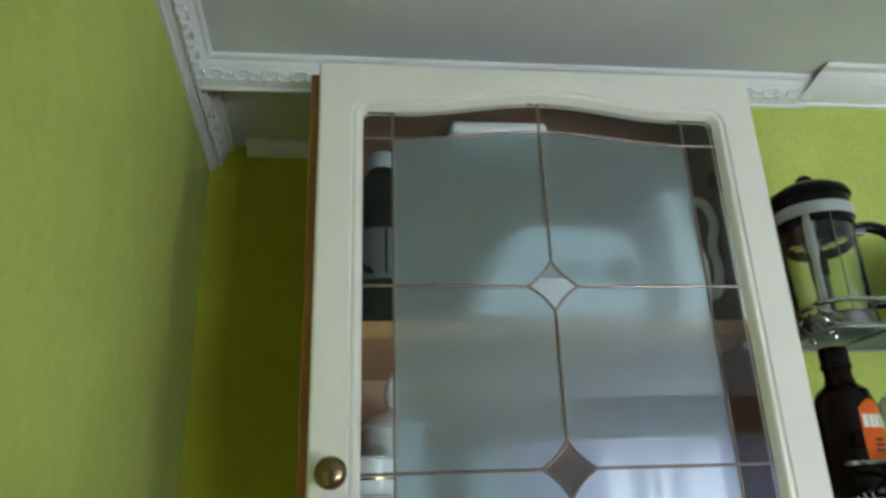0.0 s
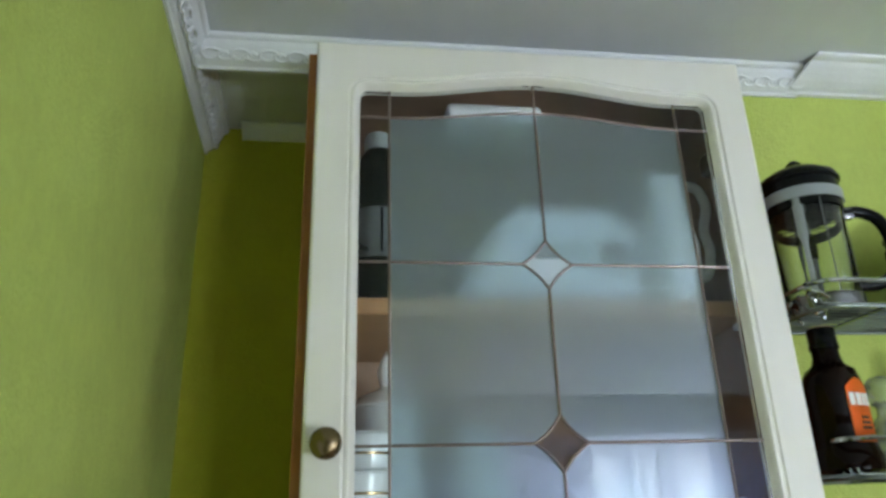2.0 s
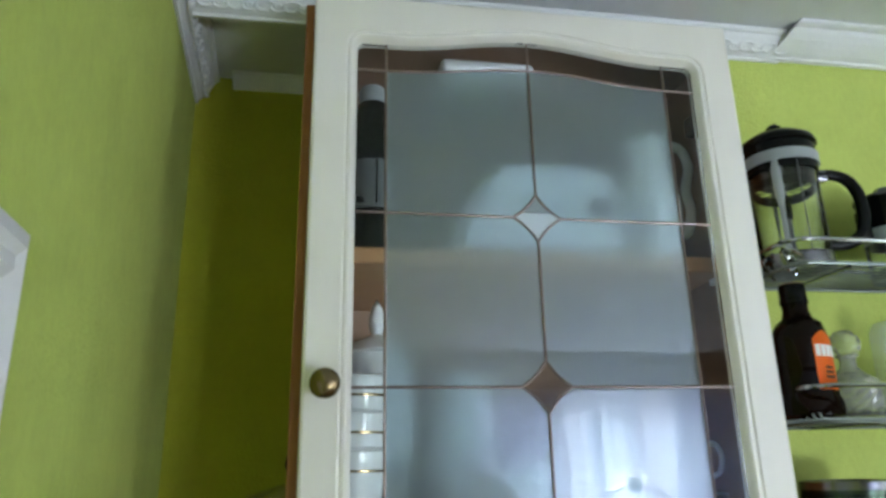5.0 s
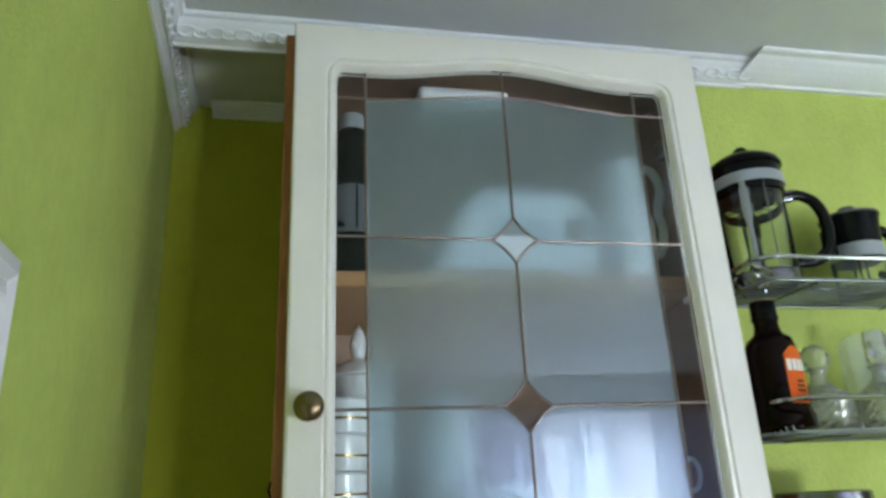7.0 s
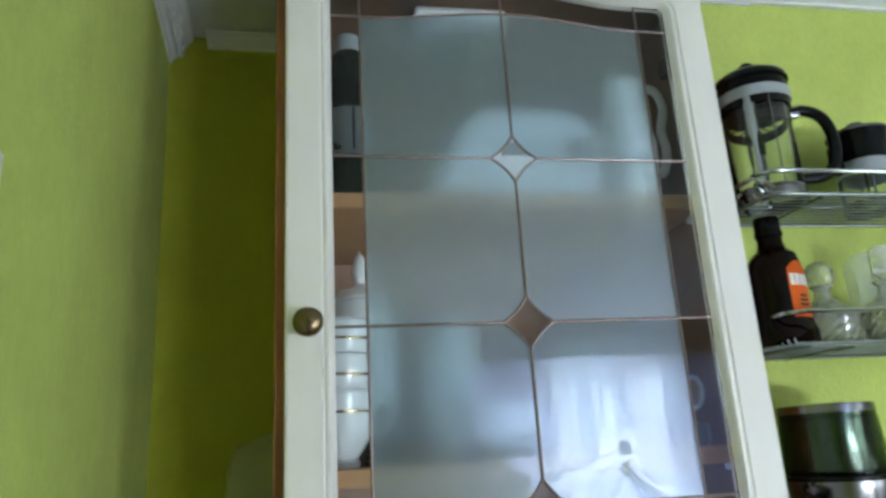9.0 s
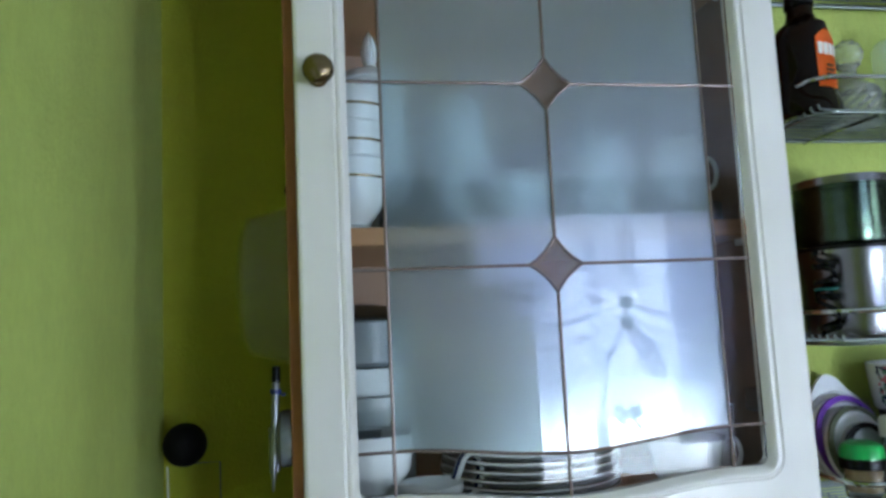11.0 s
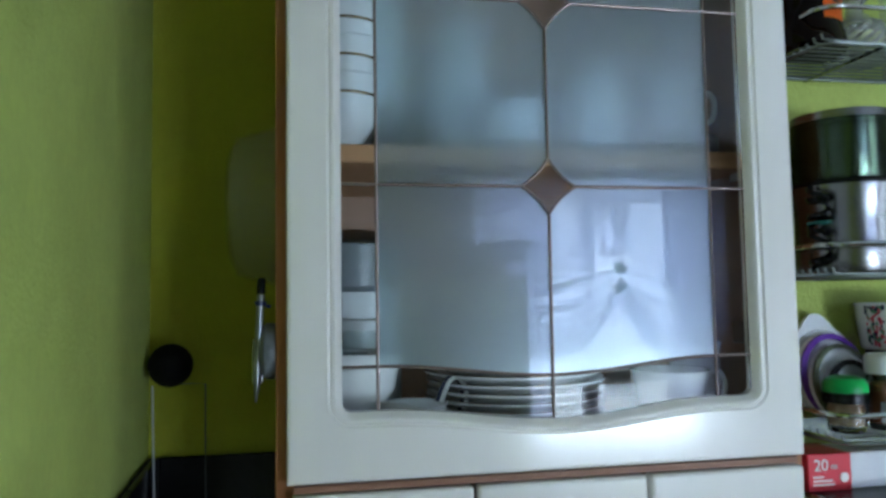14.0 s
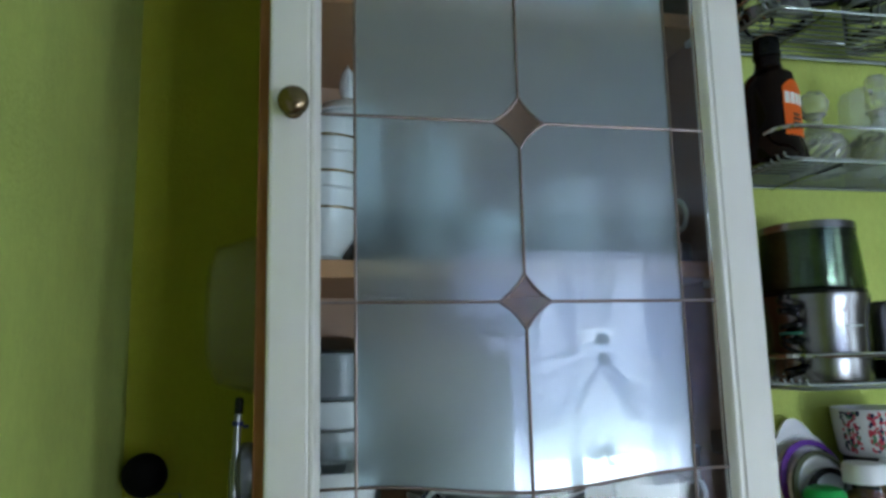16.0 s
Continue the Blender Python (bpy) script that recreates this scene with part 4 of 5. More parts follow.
part("handle", tube([(0.040, 0, 0.088), (0.056, 0, 0.090), (0.068, 0, 0.080), (0.071, 0, 0.058), (0.064, 0, 0.036), (0.037, 0, 0.030)], 0, 10, flat=(0.0075, 0.0065)), BLACKPLASTIC, sp, "curved black handle", True)
part("handle_stub", box(-0.052, -0.037, -0.008, 0.008, 0.050, 0.088, 0.003), BLACKPLASTIC, sp, "black clamp of the band", True)

# dark bottle with an orange label
bt = thing("bottle", pose(0.541, 0.020, Z2, 0, 0, 20), "dark brown glass bottle with an orange label", "bottle")
def squarish(profile, bm=None):
    bm = lathe(profile, 40)
    for v in bm.verts:
        if v.co.z < 0.098:
            v.co.y *= 0.72
    return bm


part("glass_body", squarish([(0, 0), (0.036, 0), (0.041, 0.004), (0.041, 0.018), (0.037, 0.026), (0.036, 0.05), (0.036, 0.085), (0.033, 0.096), (0.024, 0.104), (0.016, 0.110), (0.0135, 0.118), (0.0135, 0.126), (0, 0.126)]), AMBER, bt, smooth=True)
part("cap_seal", lathe([(0, 0.1492), (0.0122, 0.1492), (0.0122, 0.1502), (0, 0.1504)], 24), TAN, bt, "tan seal on the cap", True)
part("cap", lathe([(0.0135, 0.1265), (0.0150, 0.1265), (0.0150, 0.131), (0.0142, 0.132), (0.0142, 0.147), (0.013, 0.149), (0, 0.149)], 32), BLACKPLASTIC, bt, smooth=True)
bm = bmesh.new()
cols = []
for i in range(13):
    a = radians(-90 - 26 + 52 * i / 12)
    low, high = 0.030, 0.083 + 0.010 * math.sin(math.pi * i / 12)
    cols.append([bm.verts.new((math.cos(a) * 0.0368, math.sin(a) * 0.0368 * 0.72 - 0.0003, z)) for z in (low, 0.05, high)])
for a, b in zip(cols, cols[1:]):
    for k in range(2):
        bm.faces.new((a[k], b[k], b[k + 1], a[k + 1]))
bmesh.ops.solidify(bm, geom=bm.faces[:], thickness=0.0004)
lab = part("label", bm, ORANGE, bt, "orange paper label", True)
for k in range(4):
    a = radians(-90 - 18 + 12 * k)
    m = Matrix.Translation((math.cos(a) * 0.0374, math.sin(a) * 0.0374 * 0.72 - 0.0004, 0.071)) @ pose(0, 0, 0, 0, 0, math.degrees(a) + 90)
    part("print_bar", box(-0.0028, 0.0028, -0.0004, 0.0006, -0.006, 0.0065), INK, lab, at=m)
for k in range(3):
    part("print_bar", box(-0.006 + 0.001 * k, 0.007 - 0.001 * k, -0.0280, -0.0272, 0.042 + 0.005 * k, 0.0445 + 0.005 * k), DARKINK, lab)


def decanter(at, r, stopper, label):
    """Cut crystal: a body of staggered pyramid cuts, a plain shoulder and neck, and a faceted stopper."""
    t = thing("decanter", at, label, "decanter", "crystal decanters")
    bm = bmesh.new()
    n, rows = 16, 7
    rings = []
    for j in range(rows * 2 + 1):
        z = 0.004 + 0.036 * j / (rows * 2)
        ring = []
        for i in range(n * 2):
            a = math.pi * (i + 0.5 * (j % 2)) / n
            k = r * (1.0 if (i + j // 2) % 2 else 0.90) * (0.95 + 0.05 * math.sin(math.pi * j / rows / 2))
            ring.append(bm.verts.new((k * math.cos(a), k * math.sin(a), z)))
        rings.append(ring)
    for rr, z in ((0.80 * r, 0.046), (0.48 * r, 0.054), (0.27 * r, 0.061), (0.25 * r, 0.070), (0.40 * r, 0.0745), (0.30 * r, 0.075), (0.20 * r, 0.069), (0.22 * r, 0.061), (0.66 * r, 0.045), (0.78 * r, 0.034), (0.74 * r, 0.012)):
        rings.append([bm.verts.new((rr * math.cos(math.pi * i / n), rr * math.sin(math.pi * i / n), z)) for i in range(n * 2)])
    for a, b in zip(rings, rings[1:]):
        for i in range(n * 2):
            q = (i + 1) % (n * 2)
            bm.faces.new((a[i], a[q], b[q], b[i]))
    bm.faces.new(rings[0])
    bm.faces.new(rings[-1])
    bmesh.ops.triangulate(bm, faces=bm.faces[:])
    part("vessel", bm, CRYSTAL, t, "cut crystal vessel")
    bm = bmesh.new()
    if stopper == "ball":
        bmesh.ops.create_icosphere(bm, subdivisions=2, radius=0.0175, matrix=Matrix.Translation((0, 0, 0.088)))
        lathe([(0, 0.0755), (0.008, 0.0755), (0.006, 0.0765), (0, 0.077)], 8, bm)
    else:
        lathe([(0, 0.0755), (0.007, 0.0755), (0.0135, 0.084), (0.0115, 0.096), (0.0130, 0.106), (0.0105, 0.1165), (0, 0.1175)], 8, bm)
    part("stopper", bm, CRYSTAL, t, "faceted crystal stopper")
    return t


decanter((0.621, 0.052, Z2), 0.034, "ball", "cut crystal decanter with a round faceted stopper")
decanter((0.688, 0.028, Z2), 0.036, "tall", "cut crystal decanter with a tall faceted stopper")
sbx = thing("storage_box", (0.765, 0.083, Z2), "clear rounded plastic box with white packets, behind the decanters", "box")
outline = [(-0.075, 0.0), (0.075, 0.0), *arc(0.057, 0.107, 0.018, 0, 90, 6), *arc(-0.051, 0.101, 0.024, 90, 180, 6)]
part("box_shell", slab(outline, -0.0095, 0.0095), CLEARBOX, sbx, "clear plastic shell")
part("packet", box(-0.028, 0.07, -0.0075, 0.0075, 0.004, 0.088, 0.003), WHITECARD, sbx, "white packet")

# coffee grinder and steel canister
gr = thing("coffee_grinder", Matrix.Translation((0.580, 0.034, Z3)) @ Matrix.Diagonal((1.05, 1.05, 0.965, 1)), "brushed steel coffee grinder with a smoked clear lid", "grinder")
part("base", lathe([(0, 0), (0.047, 0), (0.0485, 0.003), (0.0475, 0.03), (0.0475, 0.055), (0.050, 0.078), (0.0525, 0.088), (0.0525, 0.0935), (0, 0.0935)], 48), STEEL, gr, "brushed steel base", True)
part("collar", lathe([(0, 0.094), (0.0505, 0.094), (0.0512, 0.096), (0.0505, 0.0985), (0, 0.0985)], 48), BLACKPLASTIC, gr, "black collar", True)
part("bowl", lathe([(0, 0.0990), (0.0375, 0.0990), (0.0390, 0.104), (0.0392, 0.158), (0.0408, 0.160), (0.0408, 0.1690), (0.0385, 0.1690), (0.0372, 0.105), (0, 0.102)], 48), BOWLSTEEL, gr, "steel grinding bowl", True)
lid = part("lid", lathe([(0.0502, 0.0990), (0.0509, 0.106), (0.0456, 0.1680), (0.0448, 0.1705), (0, 0.1705), (0, 0.1696), (0.0442, 0.1696), (0.0449, 0.1675), (0.0500, 0.106), (0.0493, 0.0990), (0.0502, 0.0990)], 48), SMOKE, gr, "smoked clear lid", True)
lid.visible_shadow = False
part("lid_rim", lathe([(0.0410, 0.1706), (0.0448, 0.1706), (0.0461, 0.1648), (0.0468, 0.1650), (0.0462, 0.1735), (0.0425, 0.1745), (0.0410, 0.1706)], 48), STEEL, gr, smooth=True)
part("maker_plate", box(-0.006, 0.014, -0.0482, -0.0476, 0.058, 0.0595), DULLCHROME, gr)
cn = thing("canister", (0.680, 0.030, Z3), "small brushed steel canister with a black foot", "canister")
part("canister_body", lathe([(0, 0.022), (0.031, 0.022), (0.032, 0.03), (0.032, 0.080), (0.030, 0.084), (0, 0.085)], 40), STEEL, cn, smooth=True)
part("foot", lathe([(0, 0), (0.0325, 0), (0.0325, 0.021), (0, 0.021)], 40), BLACKPLASTIC, cn, smooth=True)
cb = thing("cable", Matrix.Translation((0.5185, -0.012, Z3)) @ Matrix.Diagonal((0.62, 0.8, 1, 1)), "coiled black power cable of the grinder", "cable")
pts = [(0.004 + 0.011 * math.sin(k * 0.5), 0.016 * math.cos(k * 0.5) + 0.012, 0.004 + k * 0.0009 + 0.004 * math.sin(k * 0.37)) for k in range(90)]
part("cord", tube(pts, 0.003, 6), BLACKPLASTIC, cb, smooth=True)
part("tie", tube([(0.013 * math.cos(k / 10 * 6.283) + 0.004, 0.018 * math.sin(k / 10 * 6.283) + 0.012, 0.050) for k in range(10)], 0.0012, 6, closed=True), TEAL, cb, smooth=True)

# nested round sieves leaning in the lowest basket
ST = (0.578, 0.066, Z4)
def leaning_ring(name, r, rin, y, dz, mat, label, cat, tab=False, rim=None):
    t = thing(name, pose(ST[0], ST[1] + y, ST[2], -10, 0, 8), label, cat, "nested round lids")
    bm = lathe([(0, 0.0), (r, 0.0), (r, 0.004), (rin, 0.006), (rin * 0.96, 0.004), (0, 0.004)], 48)
    if tab:
        for v in bm.verts:
            if v.co.y > r * 0.88:
                v.co.y += (v.co.y - r * 0.88) * 2.0
    bm.transform(pose(0, 0, dz, 90, 0, 0))
    part("disc", bm, mat, t, smooth=True)
    if rim:
        bm = lathe([(rin, 0.0062), (r * 0.99, 0.0045), (r * 0.99, 0.0075), (rin, 0.009), (rin, 0.0062)], 48)
        bm.transform(pose(0, 0, dz, 90, 0, 0))
        part("rim", bm, rim, t, smooth=True)
    return t


leaning_ring("sieve", 0.051, 0.045, 0.0, 0.053, WHITEPLASTIC, "white plastic disc with a pointed hanging tab", "sieve", True)
leaning_ring("sieve", 0.0465, 0.0400, -0.012, 0.0475, WHITEPLASTIC, "white plastic disc with a purple rim", "sieve", False, PURPLE)
leaning_ring("sieve", 0.0415, 0.0360, -0.024, 0.0425, WHITEPLASTIC, "white plastic disc with an olive rim", "sieve", False, OLIVE)
leaning_ring("sieve", 0.0335, 0.0275, -0.036, 0.0345, GREYPLASTIC, "grey plastic disc with a dark rim", "sieve", False, BLACKPLASTIC)


def jar(name, at, r, h, lid_h, lid_r, lid_mat, fill_mat, fill, label, dome=False, collar=False, glass=True):
    t = thing(name, at, label, "jar", "jars in the basket")
    if glass:
        part("glass", lathe([(0, 0), (r * 0.95, 0), (r, 0.004), (r, h - 0.008), (r * 0.86, h), (r * 0.82, h), (r * 0.92, h - 0.01), (r * 0.92, 0.006), (0, 0.004)], 32), CLEAR, t, smooth=True)
    part("filling", lathe([(0, 0.0065), (r * 0.90, 0.0065), (r * 0.90, h * fill), (0, h * fill + 0.003)], 24), fill_mat, t, smooth=True)
    if collar:
        part("collar", lathe([(0, h + 0.0005), (lid_r * 1.03, h + 0.0005), (lid_r * 1.03, h + 0.010), (0, h + 0.010)], 32), BLACKPLASTIC, t, smooth=True)
        h += 0.0105
    prof = [(0, h + 0.0005), (lid_r, h + 0.0005), (lid_r, h + lid_h - 0.003), (lid_r - 0.002, h + lid_h), (0, h + lid_h)]
    if dome:
        prof = [(0, h + 0.0005), (lid_r, h + 0.0005), (lid_r, h + lid_h * 0.5), (lid_r * 0.85, h + lid_h * 0.85), (lid_r * 0.55, h + lid_h), (0, h + lid_h)]
    part("lid", lathe(prof, 32), lid_mat, t, smooth=True)
    return t


jar("toothpick_jar", (0.551, 0.010, Z4), 0.0180, 0.028, 0.016, 0.0208, GREENLID, TAN, 0.97, "clear toothpick jar with a green domed lid", True, True)
for x, fill_mat, lab_text in ((0.600, SPICE, "clear spice jar of paprika with a white lid"), (0.645, TURMERIC, "clear spice jar of turmeric with a white lid")):
    j = jar("spice_jar", (x, 0.010, Z4), 0.0205, 0.055, 0.020, 0.0205, WHITEPLASTIC, fill_mat, 0.8, lab_text)
    bm = bmesh.new()
    cols = [[bm.verts.new((0.0211 * math.cos(radians(a)), 0.0211 * math.sin(radians(a)), z)) for z in (0.008, 0.028)] for a in range(-150, -40, 10)]
    for a, b in zip(cols, cols[1:]):
        bm.faces.new((a[0], b[0], b[1], a[1]))
    bmesh.ops.solidify(bm, geom=bm.faces[:], thickness=0.0004)
    lb = part("label", bm, WHITECARD, j, "white paper label", True)
    for k in range(3):
        part("print_bar", box(0.002, 0.012, -0.0212, -0.0204, 0.013 + 0.005 * k, 0.0148 + 0.005 * k), RED, lb)
solid_tin = thing("round_tin", (0.660, 0.056, Z4), "dark round tin standing behind the spice jars", "tin")
part("tin_body", lathe([(0, 0), (0.032, 0), (0.033, 0.003), (0.033, 0.066), (0, 0.068)], 36), DARKWOOL, solid_tin, smooth=True)
part("tin_lid", lathe([(0, 0.0685), (0.034, 0.0665), (0.034, 0.073), (0.032, 0.0745), (0, 0.0745)], 36), DARKWOOL, solid_tin, smooth=True)
mg = thing("floral_cup", (0.660, 0.056, Z4 + 0.0748), "white cup with red and green floral print on a tin", "cup")
part("cup_body", lathe([(0, 0), (0.036, 0), (0.0385, 0.003), (0.0415, 0.028), (0.0435, 0.051), (0.042, 0.051), (0.040, 0.028), (0.0365, 0.006), (0, 0.005)], 48), PORCELAIN, mg, smooth=True)
rnd = random.Random(11)
for k in range(290):
    a, z = radians(-175 + 10 * rnd.choice((0, 1, 1, 2, 4, 5, 5, 6, 8, 9, 9, 10, 12, 13)) + rnd.uniform(-4, 4)), rnd.uniform(0.006, 0.047)
    r = 0.0388 + 0.0047 * (z - 0.003) / 0.048
    own = bmesh.new()
    bmesh.ops.create_icosphere(own, subdivisions=1, radius=1, matrix=Matrix.Translation((r * math.cos(a), r * math.sin(a), z)) @ pose(0, 0, 0, 0, 0, math.degrees(a)) @ Matrix.Diagonal((0.0006, rnd.uniform(0.0009, 0.0026), rnd.uniform(0.0014, 0.0040), 1)))
    part("petal", own, rnd.choice((PINK, SAGE, DARKBLUE, PINK)), mg, smooth=True)

# cartons and the dark pan on the lower shelf
rc = thing("foil_carton", (0.511, 0.018, 1.4395), "small red carton printed with a white 20 m", "box")
cart = part("carton_body", box(0, 0.049, 0, 0.05, 0, 0.037, 0.0008, 1), RED, rc)
writing("number", "20", 0.0165, INK, cart, Matrix.Translation((0.0145, -0.0004, 0.0255)) @ pose(0, 0, 0, 90, 0, 0))
writing("letter", "m", 0.0095, INK, cart, Matrix.Translation((0.0290, -0.0004, 0.0245)) @ pose(0, 0, 0, 90, 0, 0))
for k, w in enumerate((0.012, 0.022, 0.024)):
    part("print_bar", box(0.005, 0.005 + w, -0.0006, 0.0004, 0.0135 - 0.0038 * k, 0.0153 - 0.0038 * k), INK, cart)
part("picture", lathe([(0, 0), (0.005, 0), (0.005, 0.0006), (0.0035, 0.0008), (0, 0.0008)], 20, at=(0, 0, 0)), INK, cart, at=pose(0.0405, 0.0001, 0.013, 90, 0, 0))
wc = thing("white_carton", (0.5625, 0.022, 1.4395), "plain white carton beside the red one", "box")
part("carton_body", box(0, 0.11, 0, 0.045, 0, 0.036, 0.0008, 1), WHITECARD, wc)
tr = thing("baking_tray", (0.64, -0.014, 1.29), "black baking tray hanging under the lower shelf", "tray")
bm = box(-0.122, 0.14, -0.006, 0.006, 0.0, 0.138, 0.005, 3)
part("tray_plate", bm, BLACKPLASTIC, tr, smooth=True)
part("tray_rim", tube([(-0.12, -0.008, 0.004), (0.138, -0.008, 0.004), (0.138, -0.008, 0.134), (-0.12, -0.008, 0.134)], 0.0035, 6, closed=True), BLACKPLASTIC, tr, smooth=True)

# ---- on the cabinet's side and in the recess ----
bw = thing("plastic_bowl", (CX0, 0.19, 1.745), "milky plastic bowl hanging on the cabinet's side", "bowl")
bm = lathe([(0, 0.057), (0.064, 0.057), (0.078, 0.050), (0.091, 0.006), (0.100, 0.004), (0.100, 0.001), (0.089, 0.002), (0.076, 0.047), (0.062, 0.054), (0, 0.054)], 48)
bm.transform(pose(0, 0, 0, 0, -90, 0))
part("bowl_body", bm, MILKY, bw, smooth=True)
part("hook", tube([(0.0, 0.0, 0.118), (-0.006, 0.0, 0.120), (-0.008, 0.0, 0.110), (-0.004, 0.0, 0.098)], 0.0016, 6), BLACKPLASTIC, bw, smooth=True)
cl = thing("pen_clip", (CX0, 0.045, 1.594), "grey round magnetic clip holding a silver pen", "clip")
bm = lathe([(0, 0), (0.0245, 0), (0.026, 0.004), (0.0255, 0.010), (0.021, 0.0135), (0, 0.0135)], 32)
bm.transform(pose(0, 0, 0, 0, -90, 0))
part("clip_disc", bm, CLIPGREY, cl, smooth=True)
part("clip_jaw", box(-0.022, -0.012, -0.006, 0.006, -0.03, 0.012, 0.002), STEEL, cl)
pen = thing("pen", pose(CX0 - 0.018, 0.034, 1.548, 0, 2.5, 0), "silver pen with dark blue ends held by the clip", "pen")
part("barrel", lathe([(0, 0.0), (0.0012, 0.002), (0.0028, 0.02), (0.0034, 0.04), (0.0034, 0.098), (0, 0.098)], 16), PENMETAL, pen, smooth=True)
part("cap", lathe([(0, 0.0985), (0.0040, 0.0985), (0.0040, 0.110), (0.003, 0.113), (0, 0.113)], 16), BLACKPLASTIC, pen, smooth=True)
part("ring", lathe([(0.0043, 0.088), (0.0050, 0.088), (0.0050, 0.092), (0.0043, 0.092), (0.0043, 0.088)], 16), BLUEPLASTIC, pen, smooth=True)
part("pocket_clip", box(0.0045, 0.0095, -0.0015, 0.0015, 0.086, 0.089, 0.0005, 1), BLUEPLASTIC, pen)
ws = thing("wire_stand", (-0.135, 0.262, 0.93), "thin chrome wire stand topped by a black ball", "stand")
part("left_wire", tube([(-0.008, -0.02, 0.002), (-0.018, -0.02, 0.30), (-0.028, -0.01, 0.612)], 0.0012, 6), PALEWIRE, ws, smooth=True)
part("right_wire", tube([(-0.010, 0, 0.6125), (0.030, 0, 0.612), (0.032, 0, 0.30), (0.034, 0, 0.002)], 0.0008, 6), CLIPGREY, ws, "dull grey wire", True)
part("base_loop", tube([(-0.03 + 0.0, -0.02, 0.002), (0.035, -0.02, 0.002), (0.035, 0.02, 0.002), (-0.03, 0.02, 0.002)], 0.002, 6, closed=True), CHROME, ws, smooth=True)
bm = bmesh.new()
bmesh.ops.create_uvsphere(bm, u_segments=32, v_segments=20, radius=0.0255, matrix=Matrix.Translation((-0.010, 0, 0.6345)))
part("ball", bm, MATTEBLACK, ws, "matt black ball", True)
part("blue_rod", tube([(-0.022, -0.10, 0.001), (-0.0255, -0.10, 0.47)], 0.0024, 6), BLUEPLASTIC, ws, "thin blue rod", True)

# ---- inside the cabinet, top shelf ----
def solid(name, at, profile, mat, label, category, group="", seg=40, flutes=0, depth=0.0, piece="body"):
    t = thing(name, at, label, category, group)
    part(piece, lathe(profile, seg, flutes=flutes, depth=depth), mat, t, smooth=True)
    return t


FLOOR1 = 1.5003
hb = thing("hand_blender", (0.071, 0.088, SH2), "black hand blender with a grey cap standing upright", "blender")
part("foot", lathe([(0, 0), (0.030, 0), (0.030, 0.006), (0.028, 0.05), (0, 0.05)], 32), BLACKPLASTIC, hb, smooth=True)
part("shaft", lathe([(0, 0.0505), (0.026, 0.0505), (0.0265, 0.11), (0, 0.11)], 32), CLIPGREY, hb, "grey lower housing", True)
part("seam", box(0.002, 0.0045, -0.0272, -0.0255, 0.056, 0.108), BLACKPLASTIC, hb)
part("motor_grip", lathe([(0, 0.1105), (0.0275, 0.1105), (0.028, 0.13), (0.0265, 0.172), (0.016, 0.190), (0, 0.190)], 32), BLACKPLASTIC, hb, smooth=True)
part("cap", lathe([(0, 0.1905), (0.016, 0.1905), (0.017, 0.205), (0.014, 0.212), (0, 0.212)], 24), GREYPLASTIC, hb, smooth=True)
wh = thing("whisk", (0.090, 0.068, SH2 + 0.001), "black handled wire whisk leaning beside the blender", "whisk")
part("grip", tube([(-0.042, 0, 0.064), (-0.004, 0, 0.044)], 0.004, 8), BLACKPLASTIC, wh, smooth=True)
for k in range(4):
    a = k * math.pi / 4
    part("wire", tube([(-0.004 + 0.012 * math.sin(s / 10 * math.pi) * math.cos(a), 0.012 * math.sin(s / 10 * math.pi) * math.sin(a), 0.044 - 0.042 * s / 10) for s in range(11)], 0.0008, 5), CHROME, wh, smooth=True)

mx = thing("food_processor", (0.262, 0.130, SH2), "white food processor with a smoky bowl and white lid", "appliance")
bm = slab([(-0.108, 0.0), (0.110, 0.0), (0.113, 0.02), (0.106, 0.100), (0.095, 0.118), (-0.040, 0.118), (-0.056, 0.106)], -0.062, 0.085)
bmesh.ops.bevel(bm, geom=bm.edges[:], offset=0.012, segments=3, affect="EDGES")
part("housing", bm, WHITEPLASTIC, mx, smooth=True)
part("control_panel", box(-0.015, 0.045, -0.0655, -0.0625, 0.052, 0.070, 0.001, 1), GREYPLASTIC, mx)
bm = lathe([(0, 0), (0.014, 0), (0.013, 0.009), (0, 0.01)], 24)
bm.transform(pose(0.078, -0.0625, 0.060, 90, 0, 0))
part("dial", bm, DARKWOOL, mx, smooth=True)
part("bowl", lathe([(0, 0.1185), (0.042, 0.1185), (0.050, 0.130), (0.052, 0.234), (0.050, 0.234), (0.047, 0.132), (0, 0.122)], 40, at=(-0.065 + 0.030, 0.0, 0)), SMOKE, mx, "smoky clear bowl", True)
part("lid", box(-0.110, 0.008, -0.066, 0.050, 0.2345, 0.2515, 0.007, 3), WHITEPLASTIC, mx, "flat white lid", True)


